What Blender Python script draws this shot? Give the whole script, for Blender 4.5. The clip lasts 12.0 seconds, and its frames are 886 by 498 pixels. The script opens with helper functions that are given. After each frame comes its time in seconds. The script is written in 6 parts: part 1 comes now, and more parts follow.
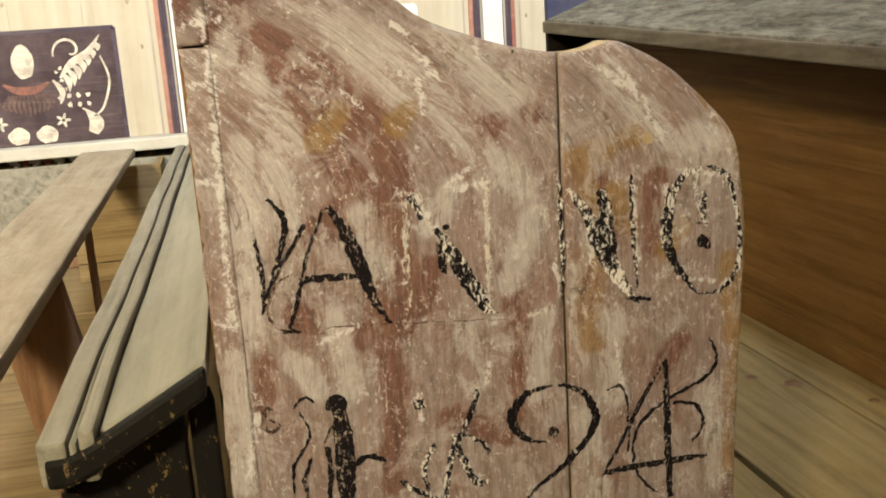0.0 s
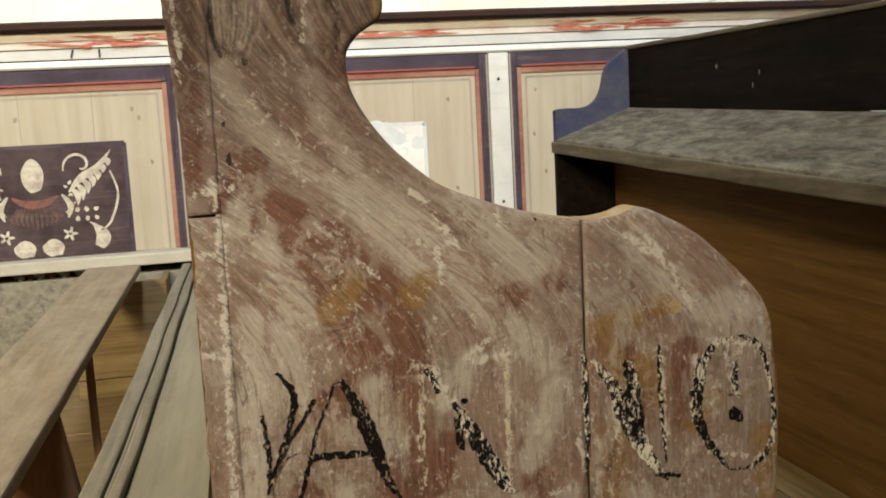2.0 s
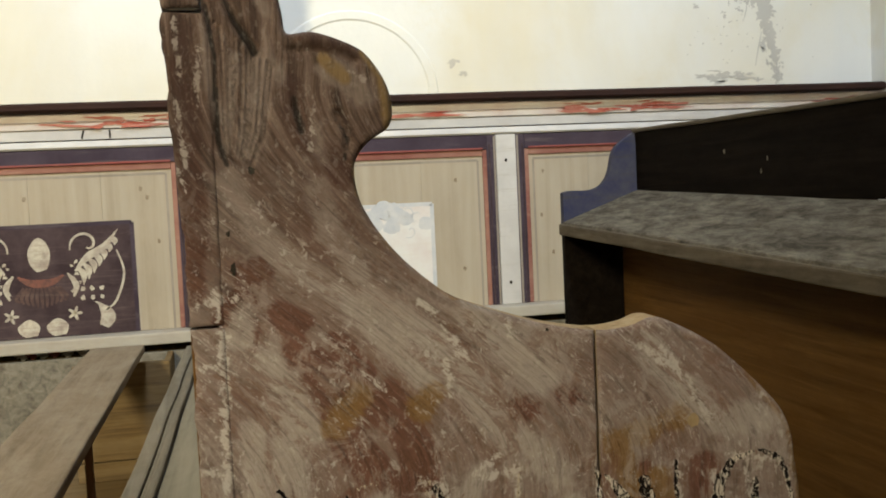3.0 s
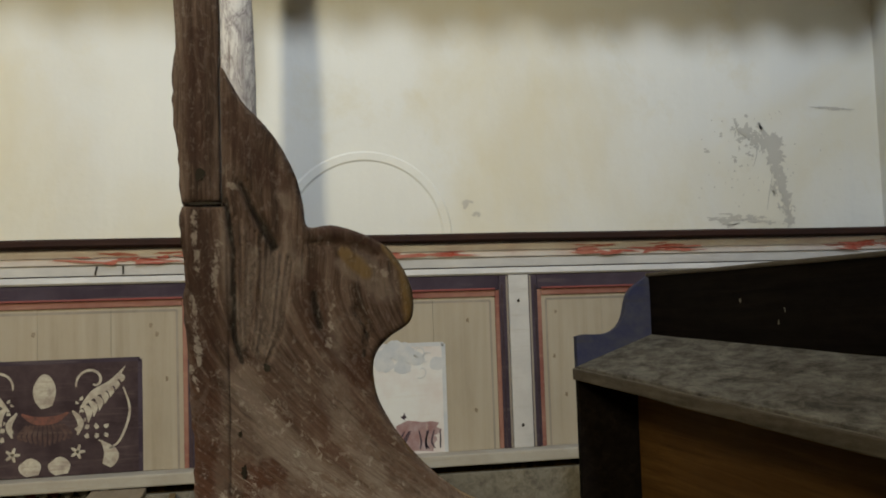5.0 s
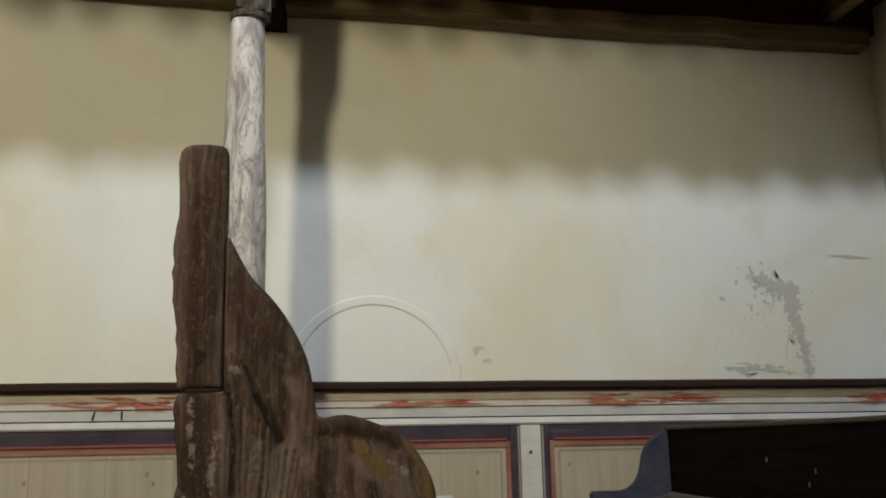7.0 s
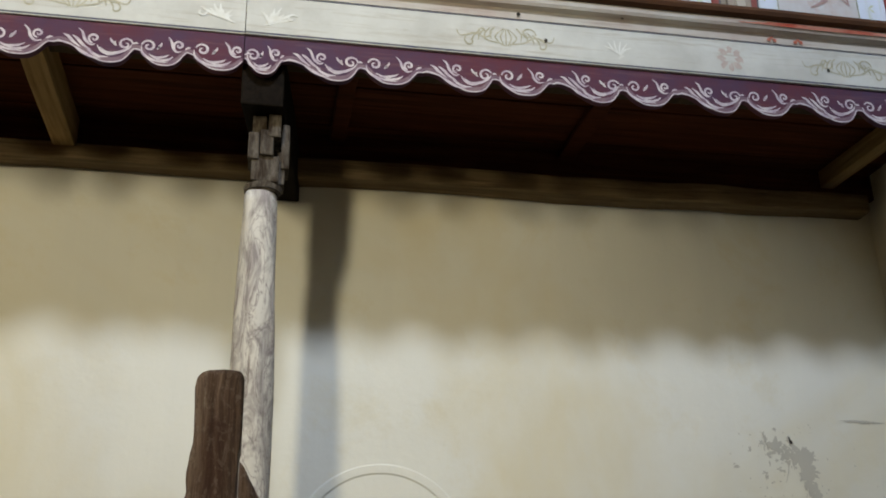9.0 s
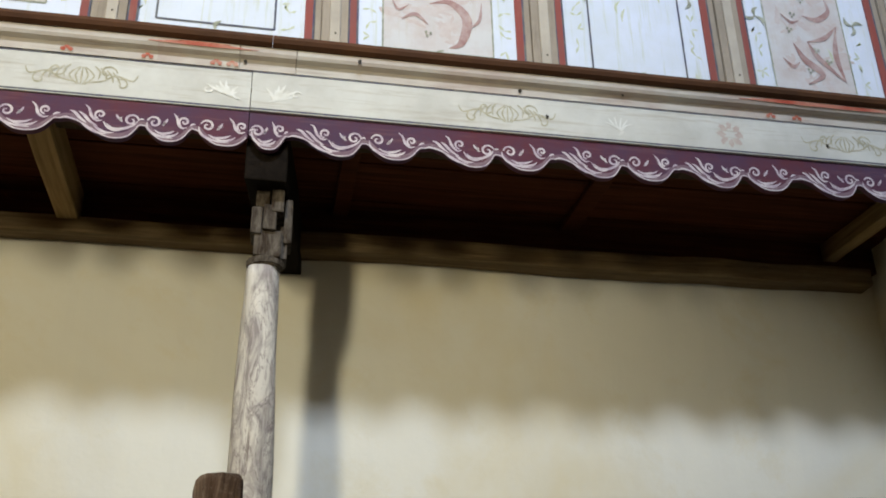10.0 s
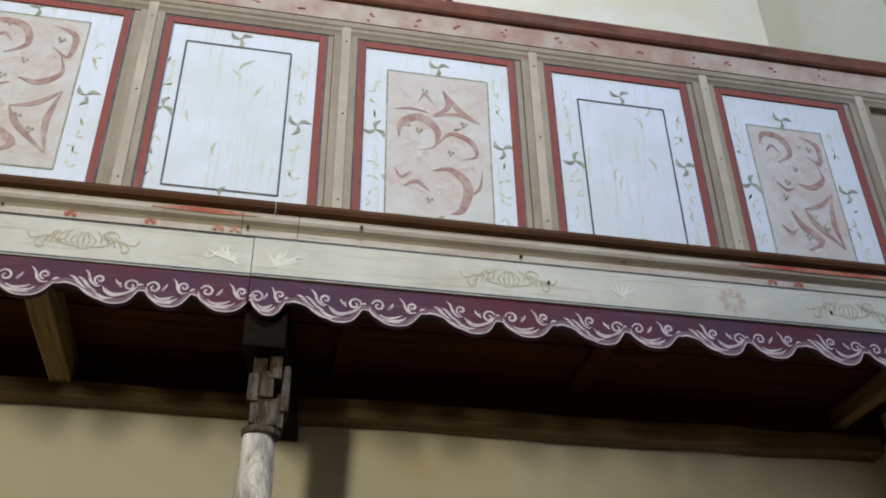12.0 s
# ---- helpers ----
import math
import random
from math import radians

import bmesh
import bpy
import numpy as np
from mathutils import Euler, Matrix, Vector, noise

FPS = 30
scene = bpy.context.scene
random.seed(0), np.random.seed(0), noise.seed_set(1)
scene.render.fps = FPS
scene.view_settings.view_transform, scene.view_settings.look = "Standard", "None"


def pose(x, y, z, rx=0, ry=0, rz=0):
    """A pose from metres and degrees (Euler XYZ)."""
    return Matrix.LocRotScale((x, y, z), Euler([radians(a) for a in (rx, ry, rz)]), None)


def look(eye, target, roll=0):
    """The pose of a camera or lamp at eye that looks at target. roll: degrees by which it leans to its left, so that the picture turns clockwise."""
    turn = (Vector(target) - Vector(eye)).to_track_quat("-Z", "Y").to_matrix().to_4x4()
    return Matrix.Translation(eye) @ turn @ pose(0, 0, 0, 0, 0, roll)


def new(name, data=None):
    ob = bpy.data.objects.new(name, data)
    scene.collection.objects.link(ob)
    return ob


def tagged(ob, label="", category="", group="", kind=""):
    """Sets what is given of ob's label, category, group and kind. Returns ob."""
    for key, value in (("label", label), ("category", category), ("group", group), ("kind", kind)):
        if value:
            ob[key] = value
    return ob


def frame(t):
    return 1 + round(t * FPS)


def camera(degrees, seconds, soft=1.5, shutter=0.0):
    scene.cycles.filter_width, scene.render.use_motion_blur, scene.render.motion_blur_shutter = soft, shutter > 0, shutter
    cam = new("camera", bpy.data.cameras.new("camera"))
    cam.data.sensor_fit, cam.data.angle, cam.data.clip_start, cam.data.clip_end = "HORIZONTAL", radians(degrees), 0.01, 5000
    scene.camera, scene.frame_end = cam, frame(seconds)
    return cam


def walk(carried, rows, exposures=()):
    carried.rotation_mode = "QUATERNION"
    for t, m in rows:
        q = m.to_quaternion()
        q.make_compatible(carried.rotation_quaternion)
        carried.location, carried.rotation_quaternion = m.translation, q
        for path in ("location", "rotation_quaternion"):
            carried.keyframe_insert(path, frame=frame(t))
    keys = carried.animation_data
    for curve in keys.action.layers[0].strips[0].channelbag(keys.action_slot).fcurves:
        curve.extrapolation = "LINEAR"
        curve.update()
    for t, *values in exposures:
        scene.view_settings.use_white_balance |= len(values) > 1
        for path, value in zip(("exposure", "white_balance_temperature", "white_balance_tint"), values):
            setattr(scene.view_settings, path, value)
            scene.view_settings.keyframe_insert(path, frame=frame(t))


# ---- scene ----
from collections import Counter

from mathutils.bvhtree import BVHTree
from mathutils.geometry import delaunay_2d_cdt

cam = camera(48.8, 12.0, soft=1.85)
PATH = [
    (0, (0.038, 0.003, 0.773), (0.447, 1.903, 0.301), -3.6),
    (0.5, (0.038, 0.016, 0.785), (0.451, 1.924, 0.348), -3.4),
    (1, (0.041, 0.03, 0.798), (0.452, 1.946, 0.397), -3.3),
    (1.5, (0.041, 0.045, 0.812), (0.457, 1.969, 0.462), -3.2),
    (2, (0.04, 0.054, 0.823), (0.461, 1.99, 0.553), -3.0),
    (2.5, (0.04, 0.064, 0.837), (0.463, 2.009, 0.646), -2.8),
    (3, (0.044, 0.077, 0.85), (0.463, 2.029, 0.728), -2.7),
    (5, (0.042, 0.103, 0.903), (0.452, 2.055, 1.037), -1.9),
    (5.5, (0.04, 0.115, 0.913), (0.451, 2.063, 1.111), -1.7),
    (6, (0.043, 0.14, 0.921), (0.449, 2.08, 1.187), -1.6),
    (6.5, (0.042, 0.166, 0.935), (0.446, 2.096, 1.268), -1.5),
    (7, (0.043, 0.175, 0.944), (0.44, 2.091, 1.355), -1.2),
    (7.2, (0.042, 0.173, 0.956), (0.437, 2.084, 1.396), -1.2),
    (8.8, (0.036, 0.144, 0.996), (0.409, 1.99, 1.67), -1.3),
    (9, (0.036, 0.154, 0.987), (0.408, 1.987, 1.697), -1.2),
    (9.5, (0.033, 0.15, 0.994), (0.4, 1.957, 1.77), -1.1),
    (10, (0.035, 0.15, 1.008), (0.395, 1.93, 1.846), -1.1),
    (10.5, (0.031, 0.161, 1.018), (0.388, 1.906, 1.927), -1.1),
    (11, (0.025, 0.168, 1.041), (0.38, 1.878, 2.016), -1.2),
    (11.5, (0.026, 0.173, 1.047), (0.374, 1.841, 2.094), -1.1),
    (12, (0.029, 0.164, 1.064), (0.368, 1.793, 2.174), -1.0),
]
EXPOSURES = [(0.0, 1.08), (1.0, 0.92), (1.5, 0.72), (2.0, 0.45), (2.5, 0.17), (3.2, -0.18), (4.8, -0.9), (5.5, -1.03), (7.2, -1.05), (8.8, -1.0), (10.0, -0.83), (11.0, -0.88), (12.0, -1.18)]
walk(cam, [(t, look(eye, target, roll)) for t, eye, target, roll in PATH], EXPOSURES)

# ---- world, windows, sun ----
world = bpy.data.worlds.new("sky")
scene.world = world
world.use_nodes = True
sky = world.node_tree.nodes.new("ShaderNodeTexSky")
sky.sky_type, sky.sun_disc = "NISHITA", False
sky.sun_elevation, sky.sun_rotation = radians(38), radians(200)
world.node_tree.links.new(sky.outputs[0], world.node_tree.nodes["Background"].inputs[0])
world.node_tree.nodes["Background"].inputs[1].default_value = 0.06


def window_lamp(name, eye, target, wide, high, watts, colour):
    lamp = bpy.data.lights.new(name, "AREA")
    lamp.shape, lamp.size, lamp.size_y, lamp.energy, lamp.color = "RECTANGLE", wide, high, watts, colour
    ob = new(name, lamp)
    ob.matrix_world = look(eye, target)
    return ob


# two small deep windows in the south wall behind the walker, one above the other
window_lamp("upper_window_light", (0.1, -1.85, 6.5), (1.0, 3.5, 1.6), 0.85, 0.7, 600, (0.90, 1.0, 1.13))
window_lamp("lower_window_light", (-2.136, -2.55, 3.07), (0.3, 3.5, 2.2), 0.36, 1.3, 345, (1.0, 0.87, 0.57))


# ---- materials ----
def shader(name, rough=0.6, metal=0.0):
    m = bpy.data.materials.new(name)
    m.use_nodes = True
    b = m.node_tree.nodes["Principled BSDF"]
    b.inputs["Roughness"].default_value, b.inputs["Metallic"].default_value = rough, metal
    return m, m.node_tree.nodes, m.node_tree.links, b


def coords(n, l, scale=(1, 1, 1), turn=(0, 0, 0), per_object=False):
    tc, mp = n.new("ShaderNodeTexCoord"), n.new("ShaderNodeMapping")
    mp.inputs["Scale"].default_value = scale
    mp.inputs["Rotation"].default_value = turn
    l.new(tc.outputs["Object"], mp.inputs["Vector"])
    if per_object:
        info, add = n.new("ShaderNodeObjectInfo"), n.new("ShaderNodeVectorMath")
        mul = n.new("ShaderNodeMath")
        mul.operation, mul.inputs[1].default_value = "MULTIPLY", 37.0
        l.new(info.outputs["Random"], mul.inputs[0])
        l.new(mp.outputs[0], add.inputs[0])
        l.new(mul.outputs[0], add.inputs[1])
        return add.outputs[0]
    return mp.outputs[0]


def noise_tex(n, l, vec, scale, detail=6, rough=0.6, warp=0.0):
    t = n.new("ShaderNodeTexNoise")
    t.inputs["Scale"].default_value, t.inputs["Detail"].default_value = scale, detail
    t.inputs["Roughness"].default_value, t.inputs["Distortion"].default_value = rough, warp
    l.new(vec, t.inputs["Vector"])
    return t.outputs["Fac"]


def ramp(n, l, fac, stops):
    r = n.new("ShaderNodeValToRGB")
    el = r.color_ramp.elements
    while len(el) < len(stops):
        el.new(0.5)
    for e, (p, c) in zip(el, stops):
        e.position, e.color = p, (*c, 1) if not isinstance(c, float) else (c, c, c, 1)
    l.new(fac, r.inputs[0])
    return r.outputs[0]


def blend(n, l, fac, a, b, mode="MIX"):
    x = n.new("ShaderNodeMix")
    x.data_type, x.blend_type = "RGBA", mode
    if isinstance(fac, float):
        x.inputs[0].default_value = fac
    else:
        l.new(fac, x.inputs[0])
    for k, v in ((6, a), (7, b)):
        if isinstance(v, tuple):
            x.inputs[k].default_value = (*v, 1)
        else:
            l.new(v, x.inputs[k])
    return x.outputs[2]


def relief(n, l, b, height, strength, distance=0.002):
    bump = n.new("ShaderNodeBump")
    bump.inputs["Strength"].default_value, bump.inputs["Distance"].default_value = strength, distance
    l.new(height, bump.inputs["Height"])
    l.new(bump.outputs[0], b.inputs["Normal"])


def old_wood(name, dark, mid, pale, grain="z", dust=0.0, dust_colour=(0.5, 0.47, 0.42), rough=0.65, per_object=True, size=1.0, gloss=0.12):
    """Worn timber with the grain along one axis, blotches, and some dust or whitening."""
    m, n, l, b = shader(name, rough)
    b.inputs["Specular IOR Level"].default_value = gloss
    s = {"x": (1.2, 26, 26), "y": (26, 1.2, 26), "z": (26, 26, 1.2)}[grain]
    s = tuple(k * size for k in s)
    v = coords(n, l, s, per_object=per_object)
    v2 = coords(n, l, per_object=per_object)
    fibres = noise_tex(n, l, v, 1.6, 8, 0.65, 0.6)
    col = ramp(n, l, fibres, [(0.3, dark), (0.5, mid), (0.72, pale)])
    spots = noise_tex(n, l, v2, 5 * size, 6, 0.7)
    col = blend(n, l, ramp(n, l, spots, [(0.42, 0.0), (0.62, 0.55)]), col, tuple(0.6 * (p + q) for p, q in zip(dark, mid)))
    if dust:
        st = {"x": (0.35, 1, 1), "y": (1, 0.35, 1), "z": (1, 1, 0.35)}[grain]
        d = noise_tex(n, l, coords(n, l, st, per_object=per_object), 20 * size, 10, 0.78, 0.4)
        col = blend(n, l, ramp(n, l, d, [(0.40, 0.0), (0.68, dust)]), col, dust_colour)
    l.new(col, b.inputs["Base Color"])
    relief(n, l, b, fibres, 0.5)
    return m


def painted(name, colour, second=None, worn=0.3, under=(0.42, 0.36, 0.28), rough=0.78, grain="x", patch=4.0):
    """Old distemper on wood: two tones, rubbed through to the timber along the grain."""
    m, n, l, b = shader(name, rough)
    b.inputs["Specular IOR Level"].default_value = 0.2
    s = {"x": (2, 30, 30), "y": (30, 2, 30), "z": (30, 30, 2)}[grain]
    v, v2 = coords(n, l, s, per_object=True), coords(n, l, per_object=True)
    second = second or tuple(c * 0.78 for c in colour)
    tone = noise_tex(n, l, v2, patch, 6, 0.65)
    col = blend(n, l, ramp(n, l, tone, [(0.38, 0.0), (0.64, 1.0)]), colour, second)
    rub = noise_tex(n, l, v, 1.8, 8, 0.7, 0.4)
    col = blend(n, l, ramp(n, l, rub, [(0.54, 0.0), (0.74, worn)]), col, under)
    l.new(col, b.inputs["Base Color"])
    relief(n, l, b, rub, 0.35, 0.001)
    return m


def plaster_mat(name, base, warm, grey):
    m, n, l, b = shader(name, 0.9)
    v = coords(n, l)
    big = noise_tex(n, l, v, 0.9, 5, 0.55, 0.5)
    col = ramp(n, l, big, [(0.36, warm), (0.56, base), (0.7, tuple(min(1, 1.04 * c) for c in base))])
    streak = noise_tex(n, l, coords(n, l, (5, 5, 0.35)), 1.0, 5, 0.6)
    col = blend(n, l, ramp(n, l, streak, [(0.48, 0.0), (0.75, 0.4)]), col, grey)
    patch = noise_tex(n, l, v, 3.2, 8, 0.7, 0.3)
    col = blend(n, l, ramp(n, l, patch, [(0.54, 0.0), (0.68, 0.5)]), col, warm)
    spots = noise_tex(n, l, v, 13, 10, 0.78, 0.6)
    col = blend(n, l, ramp(n, l, spots, [(0.62, 0.0), (0.70, 0.35)]), col, grey)
    fine = noise_tex(n, l, v, 45, 6, 0.7)
    col = blend(n, l, ramp(n, l, fine, [(0.6, 0.0), (0.85, 0.25)]), col, grey)
    l.new(col, b.inputs["Base Color"])
    hgt = noise_tex(n, l, v, 9, 8, 0.6)
    relief(n, l, b, hgt, 0.3, 0.01)
    return m


PLASTER = plaster_mat("limewash_plaster", (0.685, 0.69, 0.65), (0.63, 0.59, 0.46), (0.60, 0.615, 0.615))
# dark warm plaster for unseen surfaces, set to dim and tint bounced light
DIM_PLASTER = plaster_mat("dim_bounce_plaster", (0.36, 0.30, 0.21), (0.32, 0.26, 0.16), (0.28, 0.25, 0.19))
BARE_PLASTER = plaster_mat("bare_plaster", (0.46, 0.455, 0.42), (0.50, 0.475, 0.41), (0.36, 0.355, 0.34))
FLOOR_WOOD = old_wood("floor_boards", (0.105, 0.07, 0.026), (0.21, 0.148, 0.062), (0.29, 0.215, 0.10), "y", 0.3, (0.30, 0.25, 0.16))
FLOOR_WOOD_X = old_wood("floor_boards_across", (0.08, 0.05, 0.022), (0.17, 0.115, 0.052), (0.24, 0.175, 0.09), "x", 0.3, (0.24, 0.19, 0.12))
GREY_WOOD = old_wood("weathered_grey_wood", (0.065, 0.057, 0.042), (0.165, 0.148, 0.114), (0.26, 0.24, 0.195), "y", 0.35, (0.30, 0.29, 0.25))
DUSTY_SHELF = old_wood("dusty_shelf_wood", (0.026, 0.022, 0.017), (0.052, 0.045, 0.035), (0.085, 0.074, 0.057), "y", 0.85, (0.235, 0.218, 0.178), size=1.3, gloss=0.05)
BROWN_BACK = old_wood("brown_pew_wood", (0.06, 0.027, 0.006), (0.12, 0.060, 0.016), (0.19, 0.105, 0.032), "y", 0.15, (0.2, 0.14, 0.07))
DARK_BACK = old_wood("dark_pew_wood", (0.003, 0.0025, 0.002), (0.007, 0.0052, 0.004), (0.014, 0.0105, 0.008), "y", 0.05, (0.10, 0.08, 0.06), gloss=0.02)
SEAT_WOOD = old_wood("seat_plank_wood", (0.125, 0.092, 0.062), (0.205, 0.162, 0.112), (0.27, 0.222, 0.16), "y", 0.5, (0.36, 0.32, 0.255))
RED_BROWN = old_wood("reddish_support_wood", (0.08, 0.035, 0.015), (0.15, 0.075, 0.035), (0.22, 0.12, 0.06), "z", 0.1)
BLACK_GAP_WOOD = old_wood("black_gap_wood", (0.005, 0.0045, 0.004), (0.012, 0.010, 0.008), (0.028, 0.020, 0.010), "z", 0.42, (0.20, 0.125, 0.04), size=1.5, gloss=0.03)
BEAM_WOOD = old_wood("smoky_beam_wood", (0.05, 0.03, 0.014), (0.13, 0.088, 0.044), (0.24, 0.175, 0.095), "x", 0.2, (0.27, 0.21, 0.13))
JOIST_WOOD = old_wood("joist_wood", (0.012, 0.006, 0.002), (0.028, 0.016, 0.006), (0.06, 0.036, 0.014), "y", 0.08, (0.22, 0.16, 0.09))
# paler joist copy, with the warm light on it in the colour
LIT_JOIST = old_wood("lit_joist_wood", (0.12, 0.075, 0.03), (0.24, 0.16, 0.07), (0.34, 0.24, 0.12), "y", 0.2, (0.12, 0.08, 0.04), gloss=0.03)
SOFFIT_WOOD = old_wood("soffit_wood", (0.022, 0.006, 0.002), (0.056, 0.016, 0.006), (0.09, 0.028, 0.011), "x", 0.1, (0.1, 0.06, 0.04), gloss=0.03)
RAIL_WOOD = old_wood("worn_rail_wood", (0.045, 0.036, 0.026), (0.085, 0.07, 0.052), (0.14, 0.12, 0.092), "y", 0.4, (0.2, 0.18, 0.145), gloss=0.05)
REST_WOOD = old_wood("dusty_rest_wood", (0.125, 0.117, 0.092), (0.18, 0.168, 0.135), (0.23, 0.218, 0.18), "y", 0.4, (0.29, 0.285, 0.245), size=0.8)


def column_mat():
    """Whitewash over turned wood, rubbed in swirls, with grey-purple veins and fine cracks."""
    m, n, l, b = shader("whitewashed_column_wood", 0.75)
    b.inputs["Specular IOR Level"].default_value = 0.15
    v = coords(n, l, (1, 1, 0.38))
    cloud = noise_tex(n, l, v, 16, 8, 0.66, 1.6)
    col = ramp(n, l, cloud, [(0.36, (0.27, 0.245, 0.25)), (0.46, (0.42, 0.40, 0.39)), (0.56, (0.60, 0.585, 0.56))])
    vein = noise_tex(n, l, v, 11, 5, 0.6, 2.4)
    col = blend(n, l, ramp(n, l, vein, [(0.475, 0.0), (0.497, 0.75), (0.52, 0.0)]), col, (0.17, 0.14, 0.15))
    crack = noise_tex(n, l, coords(n, l, (30, 30, 1.6)), 1.5, 6, 0.7, 0.5)
    col = blend(n, l, ramp(n, l, crack, [(0.60, 0.0), (0.66, 0.7)]), col, (0.16, 0.13, 0.12))
    fine = noise_tex(n, l, v, 90, 6, 0.75)
    col = blend(n, l, ramp(n, l, fine, [(0.58, 0.0), (0.66, 0.5)]), col, (0.25, 0.22, 0.21))
    l.new(col, b.inputs["Base Color"])
    relief(n, l, b, blend(n, l, 0.5, cloud, crack), 0.5, 0.004)
    return m


COLUMN_WOOD = column_mat()
CAP_WOOD = old_wood("rough_capital_wood", (0.012, 0.008, 0.006), (0.035, 0.025, 0.018), (0.10, 0.085, 0.07), "z", 0.4, (0.30, 0.28, 0.25), size=1.4, gloss=0.03)
WHITE_PANEL = painted("bluish_white_panel_paint", (0.58, 0.645, 0.80), (0.53, 0.59, 0.68), 0.8, (0.44, 0.49, 0.38), grain="z")
CREAM_PANEL = painted("pinkish_panel_paint", (0.50, 0.515, 0.55), (0.455, 0.42, 0.43), 0.5, (0.42, 0.39, 0.33), grain="z", patch=7.0)
FASCIA_WHITE = painted("grey_white_fascia_paint", (0.525, 0.54, 0.53), (0.43, 0.435, 0.42), 0.85, (0.34, 0.31, 0.26))
MOULD_WHITE = painted("marbled_moulding_paint", (0.47, 0.455, 0.43), (0.40, 0.345, 0.32), 0.75, (0.24, 0.19, 0.16))
MARBLE_RED = painted("white_marbled_paint", (0.64, 0.61, 0.56), (0.54, 0.45, 0.41), 0.45, (0.46, 0.38, 0.33), patch=5.0)
RED_STREAK = painted("red_streak_paint", (0.33, 0.065, 0.04), (0.42, 0.20, 0.15), 0.7, (0.58, 0.50, 0.44), patch=9.0)
FRIEZE_PINK = painted("pink_frieze_paint", (0.41, 0.365, 0.34), (0.31, 0.205, 0.18), 0.5, (0.4, 0.33, 0.27), patch=6.0)
TOP_RED = painted("red_brown_rail_paint", (0.17, 0.062, 0.045), (0.085, 0.042, 0.034), 0.5, (0.27, 0.2, 0.165), patch=7.0)
RED_BORDER = painted("brick_red_border_paint", (0.235, 0.062, 0.055), (0.20, 0.07, 0.065), 0.25, (0.35, 0.22, 0.17), grain="z")
STILE_GREY = painted("grey_stile_paint", (0.30, 0.265, 0.225), (0.235, 0.205, 0.17), 0.6, (0.15, 0.125, 0.10), grain="z")
STILE_PALE = painted("pale_stile_paint", (0.42, 0.39, 0.345), (0.33, 0.305, 0.27), 0.4, (0.36, 0.32, 0.27), grain="z")
DARK_LEDGE = painted("dark_brown_ledge_paint", (0.028, 0.010, 0.006), (0.016, 0.007, 0.005), 0.35, (0.075, 0.038, 0.024))
PURPLE = painted("plum_valance_paint", (0.092, 0.026, 0.040), (0.060, 0.036, 0.076), 0.35, (0.2, 0.12, 0.11), patch=3.0)
PURPLE_FRAME = painted("dull_purple_frame_paint", (0.036, 0.025, 0.038), (0.065, 0.050, 0.068), 0.35, (0.24, 0.2, 0.18))
PICTURE_DARK = painted("dark_picture_ground", (0.035, 0.022, 0.026), (0.07, 0.048, 0.052), 0.3, (0.2, 0.15, 0.14), patch=9.0)
PINE_PANEL = old_wood("bare_pine_panel", (0.285, 0.243, 0.18), (0.345, 0.303, 0.234), (0.39, 0.35, 0.28), "z", 0.25, (0.43, 0.395, 0.33), per_object=False, size=0.45)
WAINSCOT_WHITE = painted("white_wainscot_paint", (0.55, 0.545, 0.53), (0.44, 0.435, 0.43), 0.5, (0.34, 0.30, 0.25))
PINK_LINE = painted("salmon_line_paint", (0.20, 0.075, 0.06), (0.30, 0.16, 0.12), 0.3, (0.5, 0.36, 0.25))
BLUE_BRACKET = painted("faded_blue_paint", (0.030, 0.034, 0.075), (0.06, 0.06, 0.08), 0.8, (0.05, 0.045, 0.04), patch=14.0)
LILAC = painted("dull_lilac_paint", (0.135, 0.085, 0.125), (0.19, 0.135, 0.16), 0.6, (0.10, 0.04, 0.06), patch=22.0)
SCROLL_WHITE = painted("scroll_white_paint", (0.54, 0.50, 0.54), (0.34, 0.28, 0.36), 0.2, (0.3, 0.2, 0.25), patch=30.0)
MOTIF_GREEN = painted("olive_line_paint", (0.19, 0.205, 0.165), (0.36, 0.385, 0.33), 0.6, (0.5, 0.5, 0.44), patch=40.0)
WHITE_SPRAY = painted("white_spray_paint", (0.64, 0.66, 0.66), (0.56, 0.57, 0.55), 0.4, (0.46, 0.44, 0.39), patch=30.0)
ROSE_FADED = painted("faded_rose_paint", (0.40, 0.325, 0.305), (0.46, 0.41, 0.385), 0.5, (0.5, 0.48, 0.45), patch=30.0)
LEDGE_BROWN = painted("brown_ledge_paint", (0.080, 0.035, 0.016), (0.050, 0.022, 0.011), 0.4, (0.13, 0.075, 0.04))
MOTIF_PALE = painted("faded_motif_paint", (0.32, 0.31, 0.235), (0.43, 0.425, 0.355), 0.5, (0.55, 0.52, 0.46), patch=40.0)
LEAF_FADED = painted("faded_green_leaf_paint", (0.40, 0.45, 0.30), (0.52, 0.56, 0.48), 0.5, (0.62, 0.65, 0.66), grain="z", patch=40.0)
MOTIF_RED = painted("rose_arabesque_paint", (0.265, 0.150, 0.148), (0.39, 0.315, 0.32), 0.4, (0.66, 0.6, 0.52), grain="z", patch=14.0)
MOTIF_WASH = painted("thin_rose_wash", (0.445, 0.385, 0.385), (0.48, 0.455, 0.47), 0.6, (0.50, 0.50, 0.52), grain="z", patch=20.0)
LINE_BLUE = painted("blue_black_line_paint", (0.06, 0.06, 0.11), (0.12, 0.13, 0.13), 0.3, (0.4, 0.4, 0.4), grain="z", patch=20.0)
